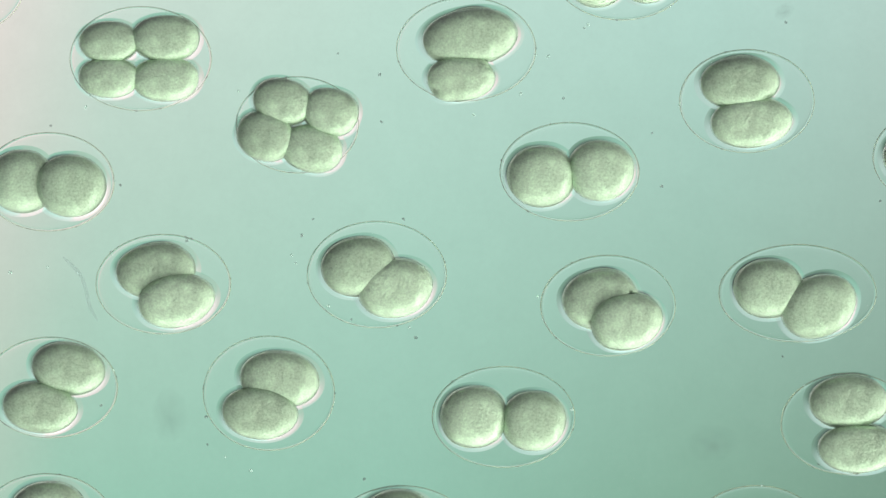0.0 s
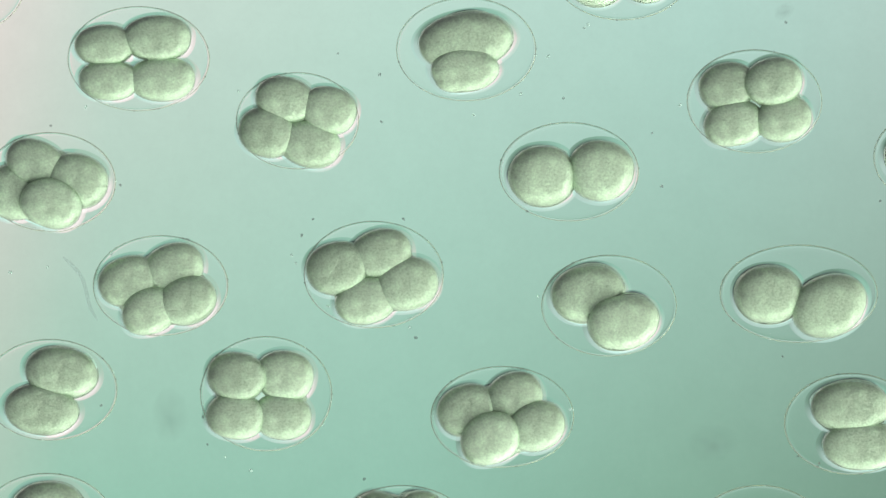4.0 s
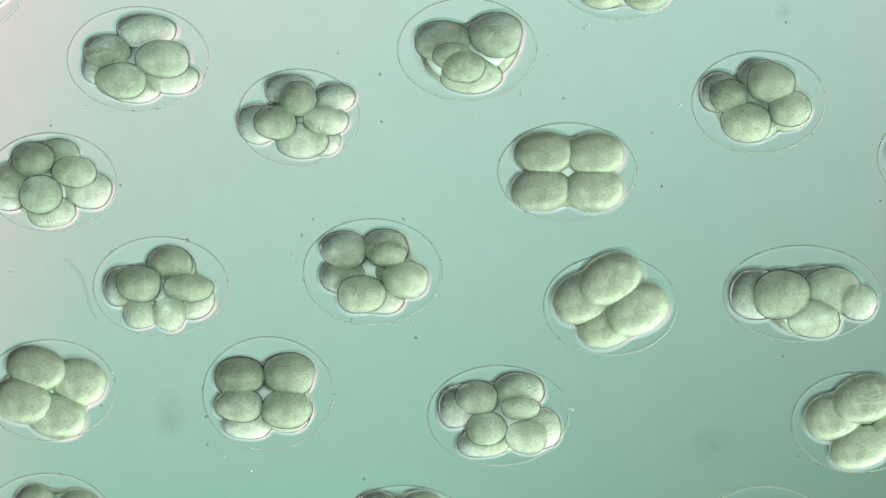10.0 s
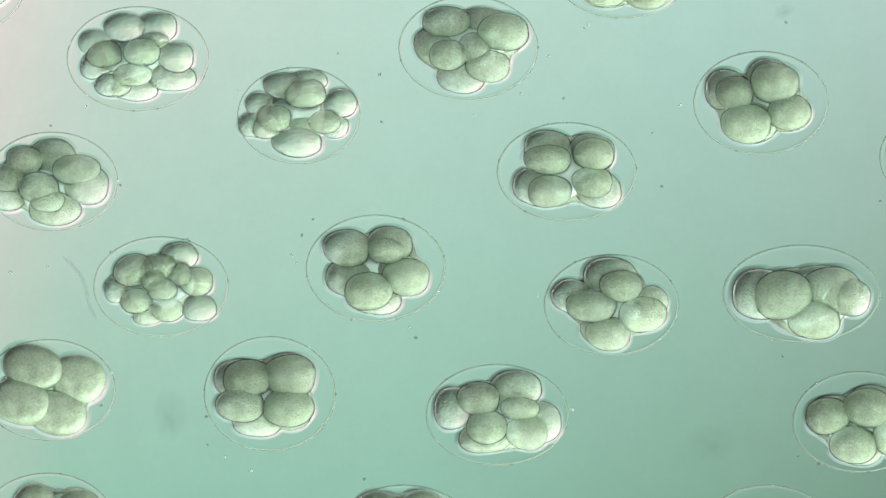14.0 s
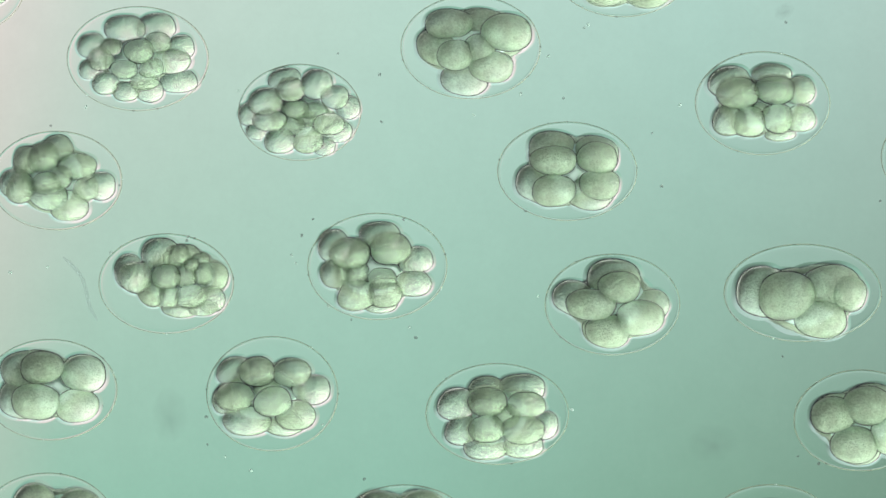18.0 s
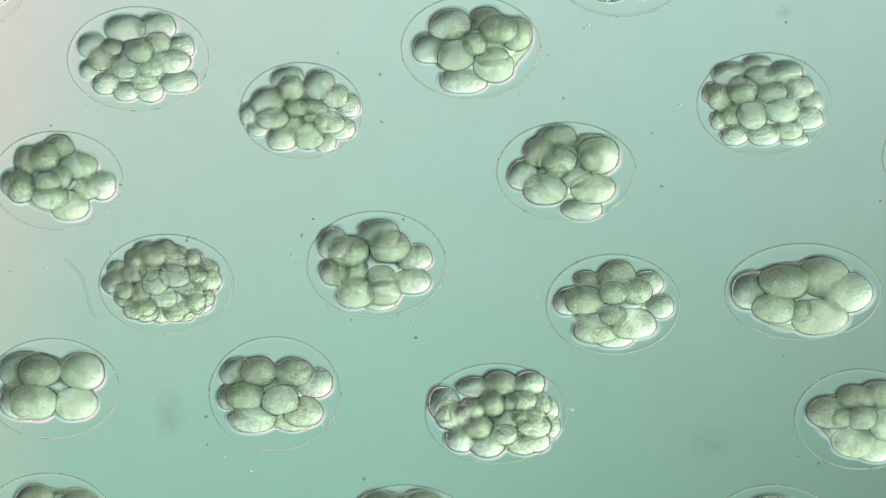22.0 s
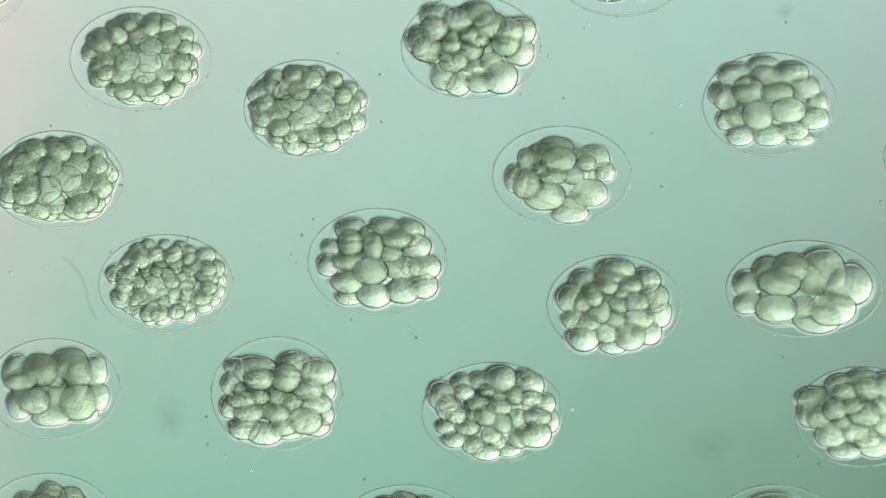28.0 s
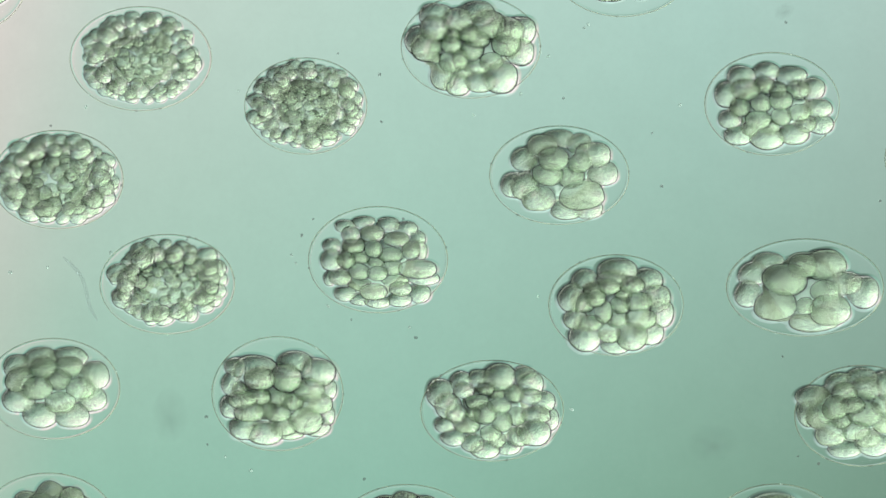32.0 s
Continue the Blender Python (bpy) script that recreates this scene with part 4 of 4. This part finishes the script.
stage(n, 21.0, (286, 90, 37, 29, 5), (336, 66, 35, 25, 8), (376, 60, 35, 26, 0), (346, 100, 27, 22, 26), (331, 142, 39, 27, 12), (366, 150, 36, 28, -8), (394, 112, 37, 30, 12), (311, 100, 20, 18, 22))
brood(n, 27.4, (1440, 705, 28, 17, -8), (1428, 735, 15, 20, -10), (1450, 740, 20, 18, 2), (1485, 682, 22, 16, -6), (1495, 698, 20, 16, 10), (1525, 672, 24, 16, -8), (1535, 690, 22, 18, 8), (1565, 685, 22, 22, 0), (1478, 725, 20, 18, 14), (1508, 720, 20, 13, 18))
brood(n, 27.4, (1490, 748, 16, 13, 10), (1530, 735, 28, 20, 10), (1470, 770, 24, 20, 4), (1515, 765, 22, 14, 12), (1535, 778, 20, 14, 8), (1495, 797, 26, 14, -8), (1545, 790, 26, 18, -4), (1570, 750, 24, 18, 4), (1565, 720, 20, 16, 10))

e = egg((814, 190), (123, 87), [(0, 192, 113), (6, 190, 113), (13, 187, 113), (19, 188, 112), (22, 186, 112), (25, 183, 115), (28.5, 178, 119), (32, 174, 119)],
        "olive grey embryo of plump cells in a clear envelope")
stage(e, 0, (142, 121, 59, 54, 6), (246, 111, 58, 53))
shift(e, 3, (144, 122), (246, 112))
shift(e, 5.5, (144, 119), (246, 110))
stage(e, 5.9, (140, 84, 51, 34), (239, 83, 51, 34), (142, 145, 52, 34), (242, 143, 52, 35))
shift(e, 7, (142, 80), (239, 82), (141, 145), (241, 144))
shift(e, 10, (146, 79), (239, 82), (140, 146), (237, 146))
shift(e, 13, (147, 78), (237, 80), (137, 142), (237, 144))
stage(e, 13.7, (152, 68, 40, 28, -18), (154, 92, 42, 26, 22), (234, 82, 36, 29, 18), (230, 78, 38, 32, -16), (129, 138, 36, 32, -18), (157, 148, 38, 29, 24), (232, 131, 36, 28, 14), (244, 146, 40, 32, -16))
shift(e, 16.5, (160, 68), (165, 95), (240, 90), (235, 80), (135, 132), (165, 150), (245, 136), (232, 150))
shift(e, 20, (160, 72), (163, 92), (240, 88), (238, 82), (132, 132), (162, 142), (245, 134), (225, 150))
brood(e, 21.8, (985, 245, 32, 20, -10), (955, 270, 25, 23, 0), (990, 285, 27, 20, 16), (1060, 275, 32, 29, 4), (1045, 258, 27, 18, -12), (925, 310, 23, 23, -8), (965, 335, 34, 24, 10), (1050, 335, 34, 23, 8), (1030, 370, 32, 18, -6), (1020, 315, 25, 16, 10), (985, 305, 18, 11, 12), (1045, 285, 16, 16, 14))
brood(e, 27.1, (985, 262, 27, 18, -10), (965, 275, 23, 20, -6), (935, 280, 15, 16, 0), (1050, 278, 27, 18, -4), (1072, 303, 16, 15, 4), (990, 282, 27, 20, 14), (1040, 287, 14, 13, 16), (915, 315, 18, 22, -8), (935, 325, 22, 22, 10), (965, 345, 32, 22, 6), (980, 310, 22, 13, 20), (1015, 310, 18, 13, 14), (1045, 340, 27, 22, 12), (1020, 355, 25, 11, 4), (1010, 375, 29, 16, -8), (960, 300, 13, 11, 16))
stage(e, 29.6, (177, 56, 27, 17, -8), (147, 68, 27, 21, 10), (212, 64, 22, 17, -5), (117, 91, 25, 21, 0), (167, 91, 27, 21, 28), (237, 84, 31, 23, 12), (252, 116, 27, 23, 5), (212, 98, 20, 17, 25), (97, 136, 23, 22, -8), (117, 138, 25, 25, 8), (157, 118, 27, 20, 22), (140, 160, 29, 23, 12), (217, 154, 40, 26, 16), (190, 179, 29, 18, -8), (227, 178, 26, 18, -5), (197, 122, 25, 21, 15))

# the outer eggs of the dish
o = egg((904, 0), (123, 88), [(0, 195, -52), (12, 195, -54), (20, 195, -58), (32, 195, -58)], "pale olive embryo beside the fine debris in clear envelope")
stage(o, 0, (150, -37, 52, 50), (238, -42, 50, 48))
stage(o, 4.8, (140, -22, 44, 42), (228, -20, 50, 42), (185, -85, 60, 40))
shift(o, 12, (165, -26), (240, -22), (190, -85))
shell(o, 20.4, 195, -62, 100, 68, 34, 20)
q = egg((1176, 165), (118, 87), [(0, 482, 112), (6, 485, 112), (12, 492, 112), (19, 497, 112), (32, 503, 114)], "dark olive embryo of two cells in clear envelope")
stage(q, 0, (446, 112, 64, 50), (530, 118, 60, 48))
r = egg((0, 662), (118, 88), [(0, 82, 262), (12, 83, 261), (32, 85, 261)], "dark olive embryo of few cells in clear envelope")
stage(r, 0, (85, 244, 68, 56), (92, 312, 66, 50))
stage(r, 4.6, (60, 236, 40, 44), (138, 242, 42, 40), (95, 300, 60, 44))
shell(r, 28.0, 92, 266, 96, 74, 30, 22)
s = egg((514, 662), (126, 90), [(0, 195, 285), (12, 198, 284), (32, 204, 283)], "brownish olive embryo in a thin clear envelope")
stage(s, 0, (188, 262, 66, 60), (200, 325, 62, 46))
stage(s, 2.7, (150, 252, 46, 46), (228, 252, 46, 48), (190, 312, 60, 46))
shell(s, 22.5, 198, 284, 100, 80, 30, 22)
t = egg((1159, 662), (120, 90), [(0, 178, 285), (12, 195, 284), (20, 205, 283), (32, 212, 282)], "dark olive embryo low in a faint clear envelope")
stage(t, 0, (178, 290, 60, 52), (190, 335, 60, 40))
shift(t, 16, (200, 280), (210, 330))
shift(t, 21, (204, 268), (210, 325))
shift(t, 28, (207, 261), (212, 320))
p = egg((0, 0), (120, 87), [(0, -77, -24), (14, -76, -24), (32, -74, -26)], "pale warm olive embryo in a clear envelope")
stage(p, 0, (-70, -50, 62, 48), (-85, 10, 62, 48))
shift(p, 3, (-70, -50), (-85, 10))
stage(p, 5.0, (-30, -30, 52, 46), (-110, -10, 52, 46))
shell(p, 16.0, -72, -26, 92, 66, 26, 22)

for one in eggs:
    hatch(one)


# ---- debris on the slide and on the envelopes ----
def grain(name, mat, seed):
    bm = bmesh.new()
    bmesh.ops.create_icosphere(bm, subdivisions=2, radius=1)
    for v in bm.verts:
        v.co *= 1 + 0.5 * noise.noise(v.co * 1.3 + Vector((seed * 5.1, 0, seed)))
        v.co.z *= 0.7
    return mesh_of(name, bm, mat)


DARK_GRAINS = [grain("debris_speck", DARK_GRIT, s) for s in range(3)]
PALE_GRAINS = [grain("debris_speck", PALE_GRIT, s + 3) for s in range(3)]


def laid(px, py, z):
    """A place at height z over the slide that lies under the field point (px, py)."""
    k = 1 + (MID - z) / FAR
    return Vector(((px - HALF_W) * k * U, (HALF_H - py) * k * U, z * U))


def specks(grains, label, size, *places):
    for n, (px, py) in enumerate(places):
        r = size * (0.75 + 0.5 * ((n * 37) % 10) / 10)
        ob = tagged(new("debris_speck", grains[n % 3]), label, "debris", "specks on the slide")
        ob.scale = (1.3 * r * U, r * U, r * U)
        ob.location = laid(px, py, 0.62 * r)
        ob.rotation_euler = (0, 0, n * 1.1)


specks(DARK_GRAINS, "tiny dark speck of debris on the slide", 2.3,
       (598, 95), (672, 132), (675, 216), (554, 388), (534, 417), (714, 388), (90, 223), (331, 425), (1391, 40), (997, 174), (1154, 236),
       (1171, 330), (1558, 356), (622, 566), (736, 598), (179, 718), (367, 787), (365, 738), (645, 848), (1385, 631), (1412, 808), (1449, 821), (213, 328))
specks(PALE_GRAINS, "tiny pale speck of debris on the slide", 2.5,
       (422, 161), (152, 190), (1041, 44), (1034, 50), (922, 166), (838, 203), (84, 473), (196, 448), (581, 542), (725, 580), (399, 809),
       (444, 833), (571, 752), (952, 525), (1012, 725), (970, 100), (524, 466), (18, 482), (1203, 186), (516, 452))

rng = random.Random(5)
for one in eggs:
    rx, ry = one["size"]
    for n in range(6):
        w, r = rng.uniform(0, 6.283), rng.uniform(1.2, 2.1)
        ob = part("speck", (DARK_GRAINS if n % 3 else PALE_GRAINS)[n % 3], one["ob"], "tiny speck stuck on the envelope")
        ob.scale = (r * U, r * U, r * U)
        ob.location = ((rx + 0.5) * math.cos(w) * U, (ry + 0.5) * math.sin(w) * U, MID * U)


# ---- a soft fibre, a smudge and two films for blurred shadows ----
def film_material(name, colour, strength):
    """A faint film that thins out towards its edge."""
    m, t, out = material(name)
    co = t.nodes.new("ShaderNodeTexCoord")
    ball = node(t, "TexGradient", [(0, co, "Object")])
    ball.gradient_type = "SPHERICAL"
    n = node(t, "TexNoise", [("Vector", co, "Object")], Scale=1.4, Detail=1.0)
    amount = node(t, "Math", [(0, ball, 1), (1, n, 0)])
    amount.operation = "MULTIPLY"
    k = node(t, "Math", [(0, amount, 0)])
    k.operation = "MULTIPLY"
    k.inputs[1].default_value = 2 * strength
    clear = node(t, "BsdfTransparent")
    p = node(t, "BsdfPrincipled", Roughness=0.7)
    p.inputs["Base Color"].default_value = (*colour, 1)
    both = node(t, "MixShader", [(0, k, 0), (1, clear, 0), (2, p, 0)])
    t.links.new(both.outputs[0], out.inputs[0])
    return m


SMUDGE = film_material("smudge_film", (0.13, 0.20, 0.18), 0.10)


def smudge(px, py, w, h, turn, label):
    bm = bmesh.new()
    bmesh.ops.create_icosphere(bm, subdivisions=4, radius=1)
    for v in bm.verts:
        v.co.z *= 0.02
    ob = tagged(new("smudge", mesh_of("smudge", bm, SMUDGE)), label, "smudge")
    ob.scale = (w * U, h * U, w * U)
    ob.location = laid(px, py, 0.03 * w)
    ob.rotation_euler = (0, 0, radians(turn))
    return ob


# The first two dark films stand in for out-of-focus shadows on the lens.
smudge(300, 735, 34, 52, 0, "faint dark film standing in for a blurred shadow")
smudge(1262, 785, 48, 34, 10, "very faint grey film standing in for a blurred shadow")
smudge(1388, 20, 22, 15, 30, "small blurred grey smudge on the glass slide")


def fibre():
    """A hair-thin wavy fibre lying on the slide."""
    cu = bpy.data.curves.new("fibre", "CURVE")
    cu.dimensions, cu.bevel_depth, cu.bevel_resolution, cu.resolution_u = "3D", 3.6 * U, 3, 10
    points = ((112, 455, 0.5), (128, 470, 0.9), (145, 492, 1.0), (153, 518, 1.0), (160, 545, 0.9), (172, 567, 0.4))
    sp = cu.splines.new("BEZIER")
    sp.bezier_points.add(len(points) - 1)
    for b, (px, py, r) in zip(sp.bezier_points, points):
        b.co, b.radius = laid(px, py, 3.8), r
        b.handle_left_type = b.handle_right_type = "AUTO"
    m, t, out = material("fibre_film")
    p = node(t, "BsdfPrincipled", Roughness=0.5)
    p.inputs["Base Color"].default_value = (0.22, 0.30, 0.33, 1)
    both = node(t, "MixShader", [(1, node(t, "BsdfTransparent"), 0), (2, p, 0)], Fac=0.10)
    t.links.new(both.outputs[0], out.inputs[0])
    cu.materials.append(m)
    return tagged(new("fibre", cu), "thin blurred grey fibre lying on the slide", "fibre")


fibre()


motions()
